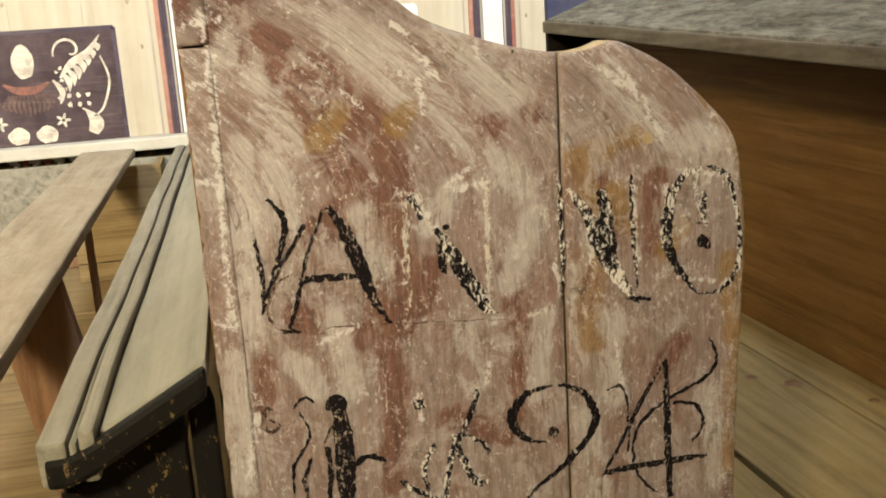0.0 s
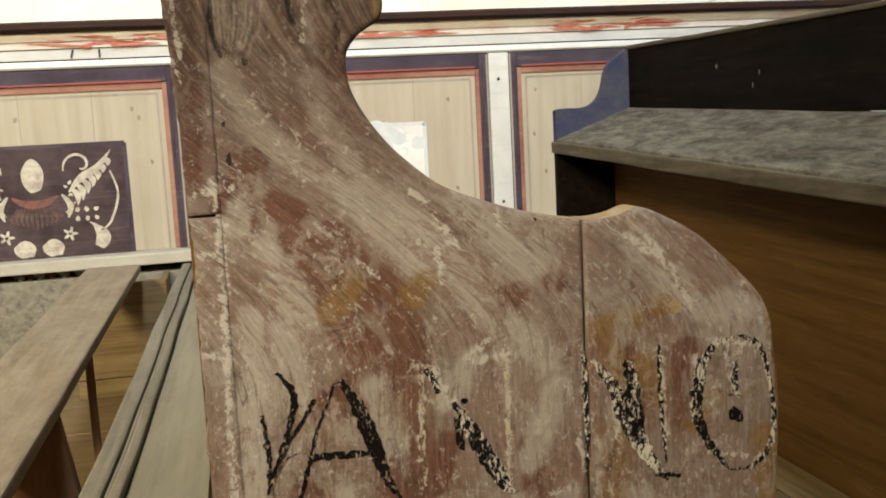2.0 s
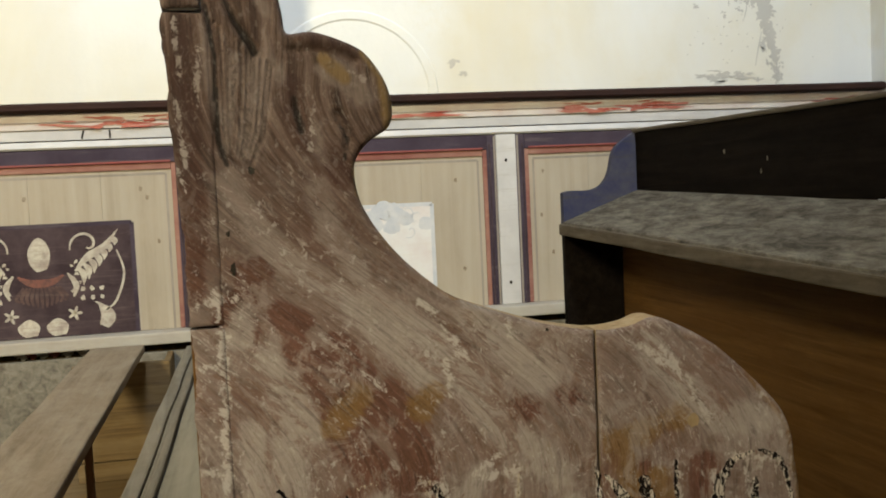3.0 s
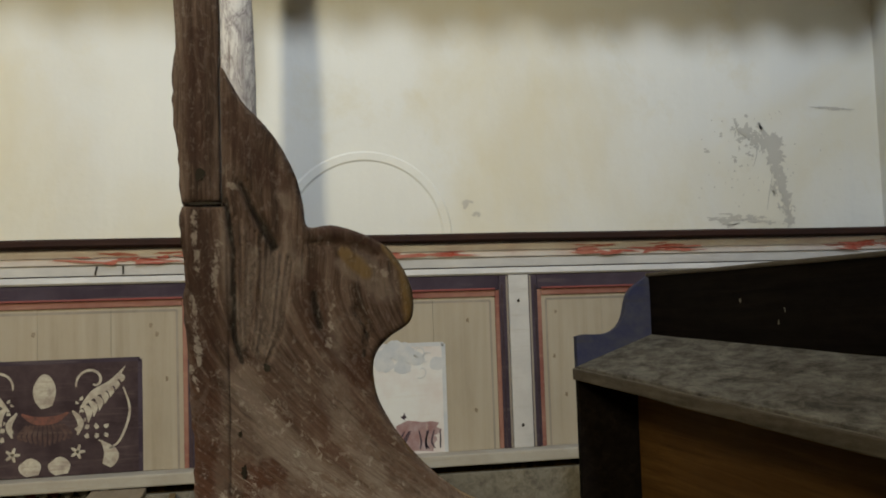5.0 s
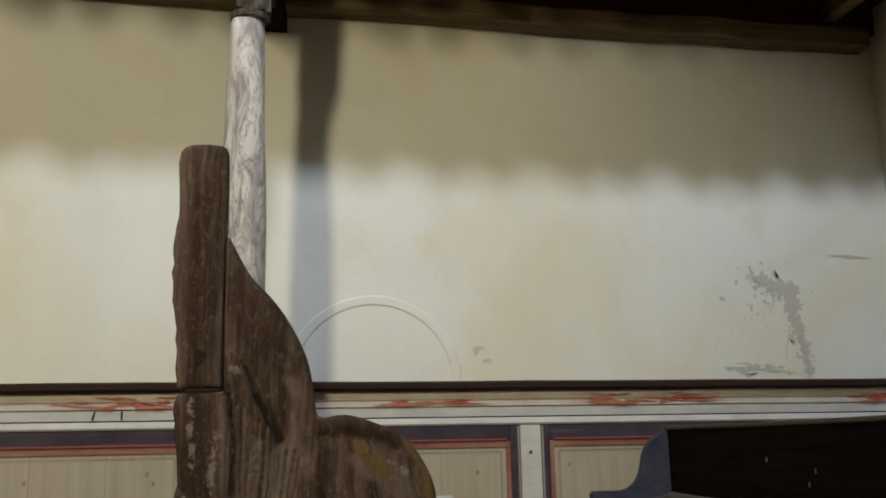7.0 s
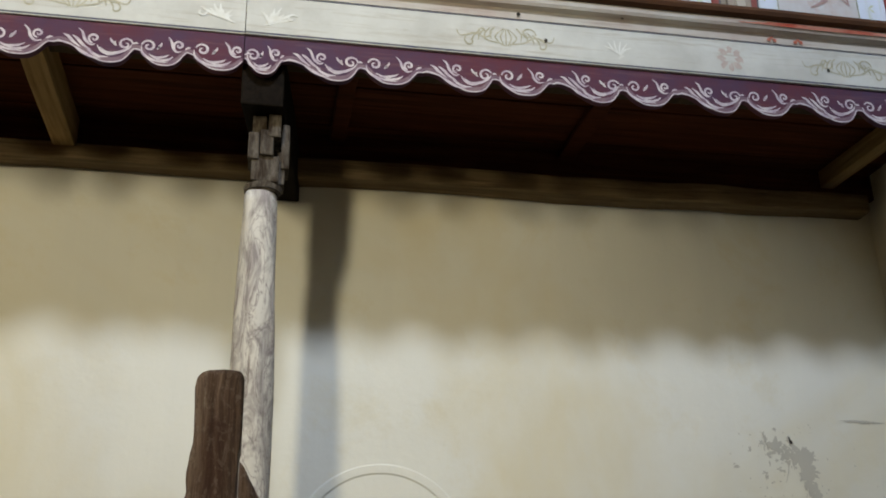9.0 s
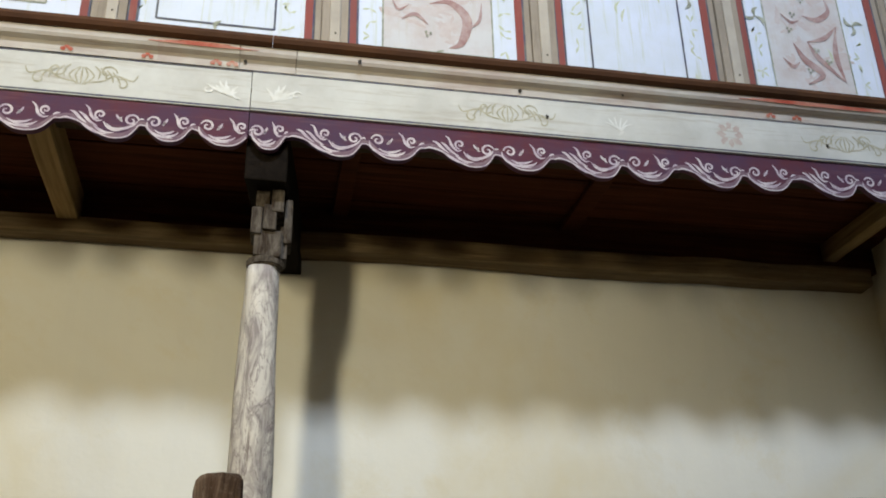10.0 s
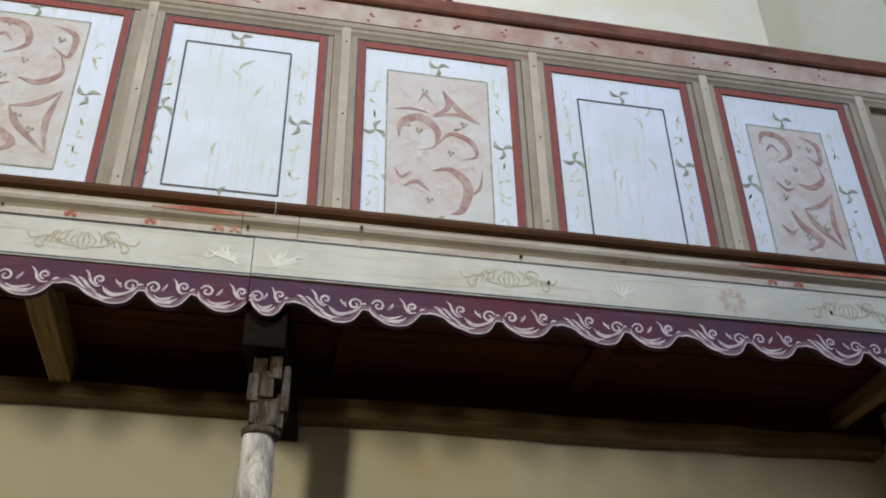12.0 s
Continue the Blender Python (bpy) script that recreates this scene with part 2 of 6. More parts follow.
CREAM_FIGURE = painted("cream_figure_paint", (0.50, 0.47, 0.39), (0.30, 0.26, 0.22), 0.65, (0.2, 0.14, 0.13), patch=30.0)
ROSE_FIGURE = painted("dull_rose_figure_paint", (0.20, 0.085, 0.065), (0.085, 0.05, 0.045), 0.4, (0.12, 0.08, 0.08), patch=30.0)
DULL_FIGURE = painted("dull_brown_figure_paint", (0.10, 0.062, 0.055), (0.055, 0.035, 0.035), 0.5, (0.2, 0.15, 0.13), patch=30.0)
CLOUD_BLUE = painted("cloud_grey_blue_paint", (0.46, 0.49, 0.53), (0.55, 0.56, 0.57), 0.3, (0.6, 0.6, 0.58), patch=25.0)
PALE_SKY = painted("pale_sky_paint", (0.66, 0.67, 0.66), (0.60, 0.55, 0.53), 0.3, (0.55, 0.5, 0.42), patch=6.0)
SILL_WOOD = painted("worn_sill_paint", (0.42, 0.40, 0.35), (0.34, 0.31, 0.26), 0.6, (0.26, 0.22, 0.17))
IRON = shader("rusty_iron", 0.7, 0.6)[0]
IRON.node_tree.nodes["Principled BSDF"].inputs["Base Color"].default_value = (0.03, 0.025, 0.02, 1)


# ---- mesh tools ----
def part(name, bm, material, parent=None, label=""):
    me = bpy.data.meshes.new(name)
    bmesh.ops.recalc_face_normals(bm, faces=bm.faces)
    bm.to_mesh(me)
    bm.free()
    for mt in (material if isinstance(material, (list, tuple)) else [material]):
        me.materials.append(mt)
    ob = new(name, me)
    if parent:
        ob.parent = parent
    if label:
        ob["label"] = label
    return ob


def empty(name, place=(0, 0, 0)):
    ob = new(name)
    ob.location = place
    ob.empty_display_size = 0.1
    return ob


def put(bm, x0, x1, y0, y1, z0, z1, bevel=0.0, wobble=0.0, cuts=0):
    """A bevelled, slightly uneven board between two corners."""
    before = set(bm.verts)
    got = bmesh.ops.create_cube(bm, size=1)["verts"]
    for v in got:
        v.co = Vector(((x0 + x1) / 2 + v.co.x * (x1 - x0), (y0 + y1) / 2 + v.co.y * (y1 - y0), (z0 + z1) / 2 + v.co.z * (z1 - z0)))
    if cuts:
        size = (x1 - x0, y1 - y0, z1 - z0)
        axis = size.index(max(size))
        edges = [e for e in {e for v in got for e in v.link_edges} if abs((e.verts[0].co - e.verts[1].co)[axis]) > 0.9 * size[axis]]
        bmesh.ops.subdivide_edges(bm, edges=edges, cuts=cuts, use_grid_fill=True)
        got = [v for v in bm.verts if v not in before]
    if wobble:
        for v in got:
            v.co += noise.noise_vector(v.co * 3.1) * wobble
    if bevel:
        edges = [e for e in {e for v in got for e in v.link_edges} if len(e.link_faces) == 2 and e.calc_face_angle(0) > 0.7]
        bmesh.ops.bevel(bm, geom=edges, offset=bevel, segments=2, affect="EDGES", profile=0.6)
    return bm


def board(name, box, material, parent=None, bevel=0.003, wobble=0.0, cuts=0, label=""):
    return part(name, put(bmesh.new(), *box, bevel=bevel, wobble=wobble, cuts=cuts), material, parent, label)


def smooth(points, steps=8, closed=False):
    """Catmull-Rom curve through control points of any dimension."""
    p = [np.array(q, float) for q in points]
    n, out = len(p), []
    for i in range(n if closed else n - 1):
        a, b, c, d = (p[(i + k) % n] if closed else p[min(max(i + k, 0), n - 1)] for k in (-1, 0, 1, 2))
        for s in range(steps):
            u = s / steps
            out.append(0.5 * (2 * b + (c - a) * u + (2 * a - 5 * b + 4 * c - d) * u * u + (3 * b - a - 3 * c + d) * u ** 3))
    if not closed:
        out.append(p[-1])
    return out


def prism(bm, outline, y0, y1, bevel=0.0, mat_edge=0):
    """A board cut to an outline in x and z, from y0 (front) back to y1."""
    ring = [bm.verts.new((float(p[0]), y0, float(p[1]))) for p in outline]
    back = [bm.verts.new((float(p[0]), y1, float(p[1]))) for p in outline]
    front = bm.faces.new(ring)
    bm.faces.new(back[::-1])
    n = len(ring)
    for i in range(n):
        f = bm.faces.new((ring[i], back[i], back[(i + 1) % n], ring[(i + 1) % n]))
        f.material_index = mat_edge
    if bevel:
        got = bmesh.ops.bevel(bm, geom=list(front.edges), offset=bevel, segments=2, affect="EDGES", profile=0.5)
        for f in got["faces"]:
            f.material_index = mat_edge
    return bm


def ribbon(bm, points, width, y, lift=0.0006, steps=6, taper=True):
    """A brush stroke on a face that looks to -y: control points (x, z) or (x, z, width)."""
    pts = smooth([(*p, width) if len(p) == 2 else p for p in points], steps)
    n = len(pts)
    left, right = [], []
    for i, p in enumerate(pts):
        d = pts[min(i + 1, n - 1)][:2] - pts[max(i - 1, 0)][:2]
        d = d / (np.hypot(*d) + 1e-9)
        w = p[2] / 2 * ((0.35 + 0.65 * math.sin(math.pi * (0.12 + 0.8 * i / (n - 1)))) if taper else 1)
        left.append(bm.verts.new((p[0] - d[1] * w, y - lift, p[1] + d[0] * w)))
        right.append(bm.verts.new((p[0] + d[1] * w, y - lift, p[1] - d[0] * w)))
    for i in range(n - 1):
        bm.faces.new((left[i], right[i], right[i + 1], left[i + 1]))
    return bm


def blob(bm, x, z, rx, rz, y, lift=0.0006, ragged=0.15, turn=0.0, seed=0.0, n=20):
    """A flat painted or broken patch with a ragged outline on a face that looks to -y."""
    vs = []
    for i in range(n):
        a = 2 * math.pi * i / n
        k = 1 + ragged * 2 * noise.noise(Vector((math.cos(a) * 1.7 + seed, math.sin(a) * 1.7, seed * 3.3)))
        px, pz = rx * k * math.cos(a), rz * k * math.sin(a)
        vs.append(bm.verts.new((x + px * math.cos(turn) - pz * math.sin(turn), y - lift, z + px * math.sin(turn) + pz * math.cos(turn))))
    bm.faces.new(vs)
    return bm


def spiral(cx, cz, r, turns, start, sense=1, shrink=0.12, n=14):
    return [(cx + r * (1 - (1 - shrink) * i / n) * math.cos(start + sense * turns * 2 * math.pi * i / n),
             cz + r * (1 - (1 - shrink) * i / n) * math.sin(start + sense * turns * 2 * math.pi * i / n)) for i in range(n + 1)]


def profile_bar(bm, profile, x0, x1, cuts=8, wobble=0.0):
    """A moulding along x: profile of (y, z) points swept from x0 to x1."""
    rings = []
    for k in range(cuts + 1):
        x = x0 + (x1 - x0) * k / cuts
        dz = wobble * noise.noise(Vector((x * 1.7, 0.3, 5.1)))
        rings.append([bm.verts.new((x, y, z + dz)) for y, z in profile])
    for a, b in zip(rings, rings[1:]):
        for i in range(len(profile)):
            j = (i + 1) % len(profile)
            bm.faces.new((a[i], a[j], b[j], b[i]))
    bm.faces.new(rings[0])
    bm.faces.new(rings[-1][::-1])
    return bm


# ---- the room ----
WEST, EAST, SOUTH, NORTH, TOP = -6.0, 2.57, -1.2, 3.55, 7.9
THICK, SILL_LOW, SILL_HIGH = 1.4, 1.9, 5.6


def structure(ob, label, category):
    return tagged(ob, label, category, kind="structure")


structure(board("wall_north", (WEST, EAST + 0.3, NORTH, NORTH + 0.4, -0.2, TOP), PLASTER, bevel=0, cuts=0), "cream limewashed plaster wall with stains and flaking patches", "wall")
structure(board("wall_east", (EAST, EAST + 0.3, SOUTH, NORTH, -0.2, TOP), PLASTER, bevel=0), "cream limewashed plaster side wall", "wall")
structure(board("wall_west", (WEST - 0.3, WEST, SOUTH - THICK, NORTH + 0.4, -0.2, TOP), DIM_PLASTER, bevel=0), "plain unseen wall of dimmed plaster", "wall")
# unseen wall; its thickness, sills and stepped jambs are set to block light
bm = bmesh.new()
for z0, z1, hole in ((-0.2, SILL_LOW, None), (SILL_LOW, 2.45, (-2.8, -0.6)), (2.45, 3.9, (-2.8, -1.28)), (3.9, SILL_HIGH, None), (SILL_HIGH, 7.1, (-1.4, 1.3)), (7.1, TOP, None)):
    for x0, x1 in (((WEST - 0.3, EAST + 0.3),) if not hole else ((WEST - 0.3, hole[0]), (hole[1], EAST + 0.3))):
        put(bm, x0, x1, SOUTH - THICK, SOUTH, z0, z1)
structure(part("wall_south", bm, DIM_PLASTER), "unseen wall with two window openings shaped to cut the light", "wall")
structure(board("ceiling", (WEST - 0.3, EAST + 0.3, SOUTH - THICK, NORTH + 0.4, TOP, TOP + 0.2), DIM_PLASTER, bevel=0), "plain unseen ceiling of dimmed plaster", "ceiling")
floor = structure(board("floor", (WEST, EAST, SOUTH, NORTH, -0.2, -0.034), DARK_BACK, bevel=0), "worn wooden board floor between the pews", "floor")

# low plaster arch and losses on the north wall
bm = bmesh.new()
for r0, r1, lift in ((0.275, 0.300, 0.004),):
    n = 40
    ring = []
    for i in range(n + 1):
        a = math.pi * (i / n) * 1.04 - 0.06
        ring.append([bm.verts.new((0.49 + r * math.cos(a) * 1.02, NORTH - d, 1.19 + r * math.sin(a))) for r, d in ((r0 - 0.006, 0.0), (r0, lift), (r1, lift), (r1 + 0.006, 0.0))])
    for p, q in zip(ring, ring[1:]):
        for k in range(3):
            bm.faces.new((p[k], p[k + 1], q[k + 1], q[k]))
tagged(part("plaster_arch", bm, PLASTER), "faint raised plaster arch moulding on the limewashed wall", "wall arch", kind="structure")
bm = bmesh.new()
rnd = random.Random(4)
for x, z, rx, rz in ((2.075, 1.535, 0.035, 0.02), (2.10, 1.47, 0.022, 0.045), (2.125, 1.38, 0.010, 0.05), (2.145, 1.29, 0.007, 0.05), (2.155, 1.24, 0.012, 0.012), (1.95, 1.60, 0.006, 0.016), (1.935, 1.46, 0.006, 0.012),
                     (2.03, 1.52, 0.012, 0.01), (1.81, 1.50, 0.012, 0.006), (1.93, 1.235, 0.03, 0.005), (2.02, 1.225, 0.03, 0.004), (2.34, 1.675, 0.06, 0.004), (2.40, 1.668, 0.03, 0.004), (0.86, 1.30, 0.012, 0.016), (0.90, 1.265, 0.012, 0.008)):
    for k in range(4):
        blob(bm, x + rnd.gauss(0, rx * 0.6), z + rnd.gauss(0, rz * 0.6), rx * rnd.uniform(0.4, 0.9), rz * rnd.uniform(0.4, 0.9), NORTH, 0.0012 + 0.0002 * k, 0.75, seed=x * 3 + z + k, n=26)
flaked = smooth([(2.015, 1.565), (2.075, 1.545), (2.105, 1.49), (2.105, 1.42), (2.13, 1.36), (2.15, 1.29), (2.16, 1.215)], 10)
for k in range(110):
    p = flaked[rnd.randrange(len(flaked))]
    r = rnd.choice((0.004, 0.007, 0.012, 0.018)) * (1.2 if p[1] > 1.44 else 0.7)
    blob(bm, p[0] + rnd.gauss(0, 0.016), p[1] + rnd.gauss(0, 0.014), r * 0.8, r * 1.2, NORTH, 0.0012 + 0.00001 * k, 0.9, rnd.random() * 3, k * 1.7, 22)
for k in range(24):
    blob(bm, 1.95 + rnd.gauss(0, 0.05), 1.235 + rnd.gauss(0, 0.012), rnd.uniform(0.006, 0.03), rnd.uniform(0.002, 0.008), NORTH, 0.001 + 0.00003 * k, 0.9, 0, k, 18)
for k in range(18):
    blob(bm, 1.96 + rnd.gauss(0, 0.035), 1.52 + rnd.gauss(0, 0.05), rnd.uniform(0.003, 0.011), rnd.uniform(0.002, 0.009), NORTH, 0.001 + 0.00003 * k, 0.9, 0, k * 2.3, 18)
for k in range(90):
    blob(bm, 2.03 + rnd.gauss(0, 0.12), 1.45 + rnd.gauss(0, 0.12), rnd.uniform(0.001, 0.004), rnd.uniform(0.001, 0.004), NORTH, 0.0025, 0.5, seed=k, n=10)
for pts in ([(2.0, 1.56), (2.03, 1.50), (2.02, 1.44)], [(2.10, 1.44), (2.115, 1.36), (2.15, 1.28), (2.155, 1.215)], [(1.94, 1.60), (1.96, 1.57), (2.02, 1.555)], [(2.09, 1.40), (2.075, 1.33), (2.06, 1.27)]):
    ribbon(bm, [(x + rnd.gauss(0, 0.004), z) for x, z in pts], 0.004, NORTH, 0.003)
tagged(part("plaster_loss", bm, BARE_PLASTER), "grey patches where limewash has flaked off the wall", "plaster damage", kind="structure")

# faded grey painting high on the side wall above the gallery
bm = bmesh.new()
for k, (y, z, ry, rz) in enumerate(((2.32, 4.62, 0.40, 0.30), (2.40, 4.30, 0.34, 0.26), (2.15, 4.95, 0.5, 0.3))):
    blob(bm, y, z, ry, rz, 0, 0.001 + 0.0002 * k, 0.12, seed=k, n=48)
veins = bmesh.new()
for k in range(6):
    ribbon(veins, [(2.65 - 0.03 * k, 4.28 + 0.12 * k), (2.45, 4.38 + 0.12 * k), (2.15, 4.50 + 0.13 * k)], 0.006, 0, 0.003 + 0.0002 * k)
for b in (bm, veins):
    for v in b.verts:
        v.co = Vector((EAST + v.co.y, v.co.x, v.co.z))
painting = tagged(part("wall_painting", bm, BARE_PLASTER), "faded grey painted area on the upper wall", "wall painting", kind="structure")
part("painted_vein", veins, PLASTER, painting)

# ---- wainscot along the north wall ----
wainscot = tagged(empty("wainscot", (0, 3.5, 0)), "painted timber wainscot with framed panels and marbled cornice", "wainscot", kind="structure")
wainscot.location = (0, 0, 0)
W0, W1 = -2.6, EAST
MODULE = [-2.25, -1.155, -0.06, 1.03, 2.125]
board("back_board", (W0, W1, 3.525, NORTH - 0.002, 0.40, 1.10), DARK_LEDGE, wainscot, 0)
part("cornice_top", profile_bar(bmesh.new(), [(NORTH - 0.002, 1.158), (3.47, 1.158), (3.460, 1.166), (3.464, 1.183), (3.48, 1.190), (NORTH - 0.002, 1.190)], W0, W1, 20, 0.004), DARK_LEDGE, wainscot, "dark brown cornice edge")
part("cornice_band", profile_bar(bmesh.new(), [(3.525, 1.105), (3.500, 1.105), (3.497, 1.121), (3.506, 1.123), (3.506, 1.127), (3.496, 1.129), (3.493, 1.142), (3.494, 1.157), (3.525, 1.157)], W0, W1, 20, 0.002), MARBLE_RED, wainscot, "red and white marbled moulding")
part("cornice_strip", profile_bar(bmesh.new(), [(3.525, 1.070), (3.507, 1.070), (3.505, 1.102), (3.525, 1.102)], W0, W1, 12), WAINSCOT_WHITE, wainscot)
part("cornice_bead", profile_bar(bmesh.new(), [(3.525, 1.040), (3.504, 1.040), (3.499, 1.046), (3.504, 1.056), (3.512, 1.066), (3.525, 1.066)], W0, W1, 12), WAINSCOT_WHITE, wainscot)
band = bmesh.new()
rnd = random.Random(6)
for x0, x1, top, count in ((-0.50, -0.12, 1.138, 16), (-2.2, -1.5, 1.14, 14), (0.56, 0.78, 1.138, 8), (1.28, 1.72, 1.142, 20), (2.28, 2.56, 1.142, 10)):
    for k in range(count):
        x, u = rnd.uniform(x0, x1), rnd.random()
        z = 1.112 + u * u * (top - 1.112) + rnd.gauss(0, 0.004)
        blob(band, x, z, rnd.uniform(0.02, 0.08), rnd.uniform(0.002, 0.0065), 0, 0, 0.5, 0.06 * rnd.gauss(0, 1), k + x, 18)
for v in band.verts:
    z = v.co.z
    v.co.y = (3.4975 if z < 1.124 else 3.4945) - 0.0015 - 0.001 * rnd.random()
part("red_marbling", band, RED_STREAK, wainscot, "brick-red marbled streaks")
board("sill", (W0, W1, 3.43, 3.53, 0.380, 0.42), SILL_WOOD, wainscot, 0.006, 0.004, 12, "pale worn ledge board")
for c in MODULE:
    board("stile", (c - 0.037, c + 0.037, 3.503, 3.525, 0.42, 1.038), WAINSCOT_WHITE, wainscot, 0.003)
    for z in (0.945, 0.50):
        part("nail", blob(bmesh.new(), c - 0.002, z, 0.006, 0.006, 3.502, 0.001, 0.2, n=10), IRON, wainscot)
bm = bmesh.new()
for x, lean in ((-0.425, 0.008), (-0.335, 0.0)):
    ribbon(bm, [(x, 1.073), (x + lean, 1.101)], 0.006, 3.505, 0.002, taper=False)
part("strip_gap", bm, IRON, wainscot, "dark open joint in the strip")
bm = bmesh.new()
for k, x in enumerate((-0.66, -0.60, -0.52, -0.47, -0.40)):
    blob(bm, x, 0.366, 0.022, 0.012, 3.4995, 0.0005 + 0.0001 * k, 0.6, seed=x)
part("painted_remnant", bm, CREAM_FIGURE, wainscot, "bits of older painting in the slot below the ledge")
bm = bmesh.new()
for k, x in enumerate((-0.63, -0.56, -0.43)):
    blob(bm, x, 0.366, 0.018, 0.011, 3.4995, 0.0015 + 0.0001 * k, 0.6, seed=x)
part("painted_remnant", bm, RED_BORDER, wainscot)
for a, b in zip(MODULE, MODULE[1:]):
    x0, x1 = a + 0.037, b - 0.037
    board("frame_bead", (x0 + 0.05, x1 - 0.05, 3.5035, 3.5105, 0.986, 0.993), RED_BORDER, wainscot, 0.002)
    for box in ((x0, x0 + 0.034, 0.42, 1.038), (x1 - 0.034, x1, 0.42, 1.038)):
        board("panel_frame", (box[0], box[1], 3.507, 3.525, box[2], box[3]), PURPLE_FRAME, wainscot, 0.004, label="dull purple frame")
    for q in (x0 + 0.003, x1 - 0.010):
        board("frame_bead", (q, q + 0.007, 3.503, 3.5075, 0.42, 1.034), STILE_GREY, wainscot, 0.002)
    for q in (x0 + 0.022, x1 - 0.028):
        board("frame_bead", (q, q + 0.006, 3.5035, 3.5075, 0.42, 1.005), PICTURE_DARK, wainscot, 0.002)
    board("panel_frame", (x0 + 0.034, x1 - 0.034, 3.507, 3.525, 0.985, 1.038), PURPLE_FRAME, wainscot, 0.004)
    for box in ((x0 + 0.034, x0 + 0.05, 0.42, 0.985), (x1 - 0.05, x1 - 0.034, 0.42, 0.985), (x0 + 0.05, x1 - 0.05, 0.963, 0.985)):
        board("panel_bead", (box[0], box[1], 3.511, 3.525, box[2], box[3]), PINK_LINE, wainscot, 0.003, label="salmon painted bead")
    n = 4
    for k in range(n):
        w = (x1 - x0 - 0.1) / n
        board("panel_board", (x0 + 0.05 + k * w + 0.0003, x0 + 0.05 + (k + 1) * w - 0.0003, 3.517, 3.525, 0.42, 0.963), PINE_PANEL, wainscot, 0.0008, label="bare pine panel board")
    bm = bmesh.new()
    for s in (x0 + 0.068, x1 - 0.068):
        ribbon(bm, [(s, 0.42), (s, 0.948)], 0.008, 3.517, taper=False)
    ribbon(bm, [(x0 + 0.068, 0.948), (x1 - 0.068, 0.948)], 0.008, 3.517, taper=False)
    part("panel_line", bm, STILE_GREY, wainscot)


for x, z in ((-0.20, 0.72), (-0.23, 0.87), (-0.25, 0.90), (1.17, 0.90), (1.16, 0.74), (1.20, 0.60), (0.84, 0.88), (0.86, 0.56), (-0.62, 0.88), (-0.95, 0.90)):
    part("knot", blob(bmesh.new(), x, z, 0.006, 0.008, 3.517, 0.0009, 0.3, seed=x + z), SEAT_WOOD, wainscot)


def picture_border(name, x0, x1, z0, z1, ground, edge):
    p = board(name, (x0, x1, 3.5155, 3.5175, z0, z1), ground, wainscot, 0)
    bm = bmesh.new()
    for q in ([(x0, z0), (x0, z1)], [(x1, z0), (x1, z1)], [(x0, z1), (x1, z1)]):
        ribbon(bm, q, 0.014, 3.5155, 0.0008, taper=False)
    part("picture_edge", bm, edge, p)
    return p


# dark picture with plain winged shapes
pic = picture_border("picture_field", -0.92, -0.286, 0.42, 0.79, PICTURE_DARK, PURPLE_FRAME)
pic["label"] = "dark painted field with cream scrolls and wing shapes"
PY, CX = 3.5155, -0.585
bm = bmesh.new()
blob(bm, CX, 0.695, 0.036, 0.055, PY, 0.0010, 0.05)
for s in (-1, 1):
    for k in range(7):
        u = k / 6
        bx, bz = CX + s * (0.120 + 0.105 * u), 0.645 + 0.075 * u + 0.02 * u * u
        ribbon(bm, [(bx, bz, 0.014), (bx + s * 0.016, bz - 0.022 + 0.012 * u, 0.022), (bx + s * 0.014, bz - 0.058 + 0.034 * u, 0.005)], 0.02, PY, 0.0014 + 0.0001 * k)
    ribbon(bm, [(CX + s * 0.110, 0.635, 0.012), (CX + s * 0.150, 0.680, 0.024), (CX + s * 0.205, 0.712, 0.024), (CX + s * 0.252, 0.768, 0.006)], 0.02, PY, 0.0024)
    for k in range(8):
        blob(bm, CX + s * (0.10 + 0.012 * (k % 3)), 0.57 + 0.014 * k, 0.007, 0.005, PY, 0.001, 0.6, k, k)
    ribbon(bm, spiral(CX + s * 0.15, 0.72, 0.055, 0.8, 3.4 if s > 0 else -0.3, -s), 0.009, PY, 0.0014)
    ribbon(bm, [(CX + s * 0.245, 0.70), (CX + s * 0.265, 0.62), (CX + s * 0.235, 0.53), (CX + s * 0.20, 0.50)], 0.008, PY, 0.0012)
    ribbon(bm, [(CX + s * 0.19, 0.445, 0.05), (CX + s * 0.205, 0.48, 0.05), (CX + s * 0.18, 0.52, 0.012), (CX + s * 0.165, 0.53, 0.006)], 0.02, PY, 0.0012)
    ribbon(bm, [(CX + s * 0.085, 0.63, 0.01), (CX + s * 0.11, 0.59, 0.02), (CX + s * 0.10, 0.55, 0.01)], 0.02, PY, 0.0018)
    blob(bm, CX + s * 0.045, 0.452, 0.036, 0.028, PY, 0.0012, 0.1)
    for k in range(5):
        a = k * 2 * math.pi / 5
        ribbon(bm, [(CX + s * 0.10, 0.495), (CX + s * 0.10 + 0.024 * math.cos(a), 0.495 + 0.024 * math.sin(a))], 0.010, PY, 0.002)
    for k in range(6):
        blob(bm, CX + s * (0.13 + 0.03 * (k % 3)), 0.545 + 0.03 * (k // 3), 0.008, 0.008, PY, 0.001, 0.3, seed=k)
part("figure_shapes", bm, CREAM_FIGURE, pic, "cream painted wing and scroll shapes")
bm = bmesh.new()
ribbon(bm, [(CX - 0.072, 0.625, 0.012), (CX - 0.03, 0.603, 0.026), (CX + 0.03, 0.603, 0.026), (CX + 0.072, 0.625, 0.012)], 0.02, PY, 0.0016)
dull = bmesh.new()
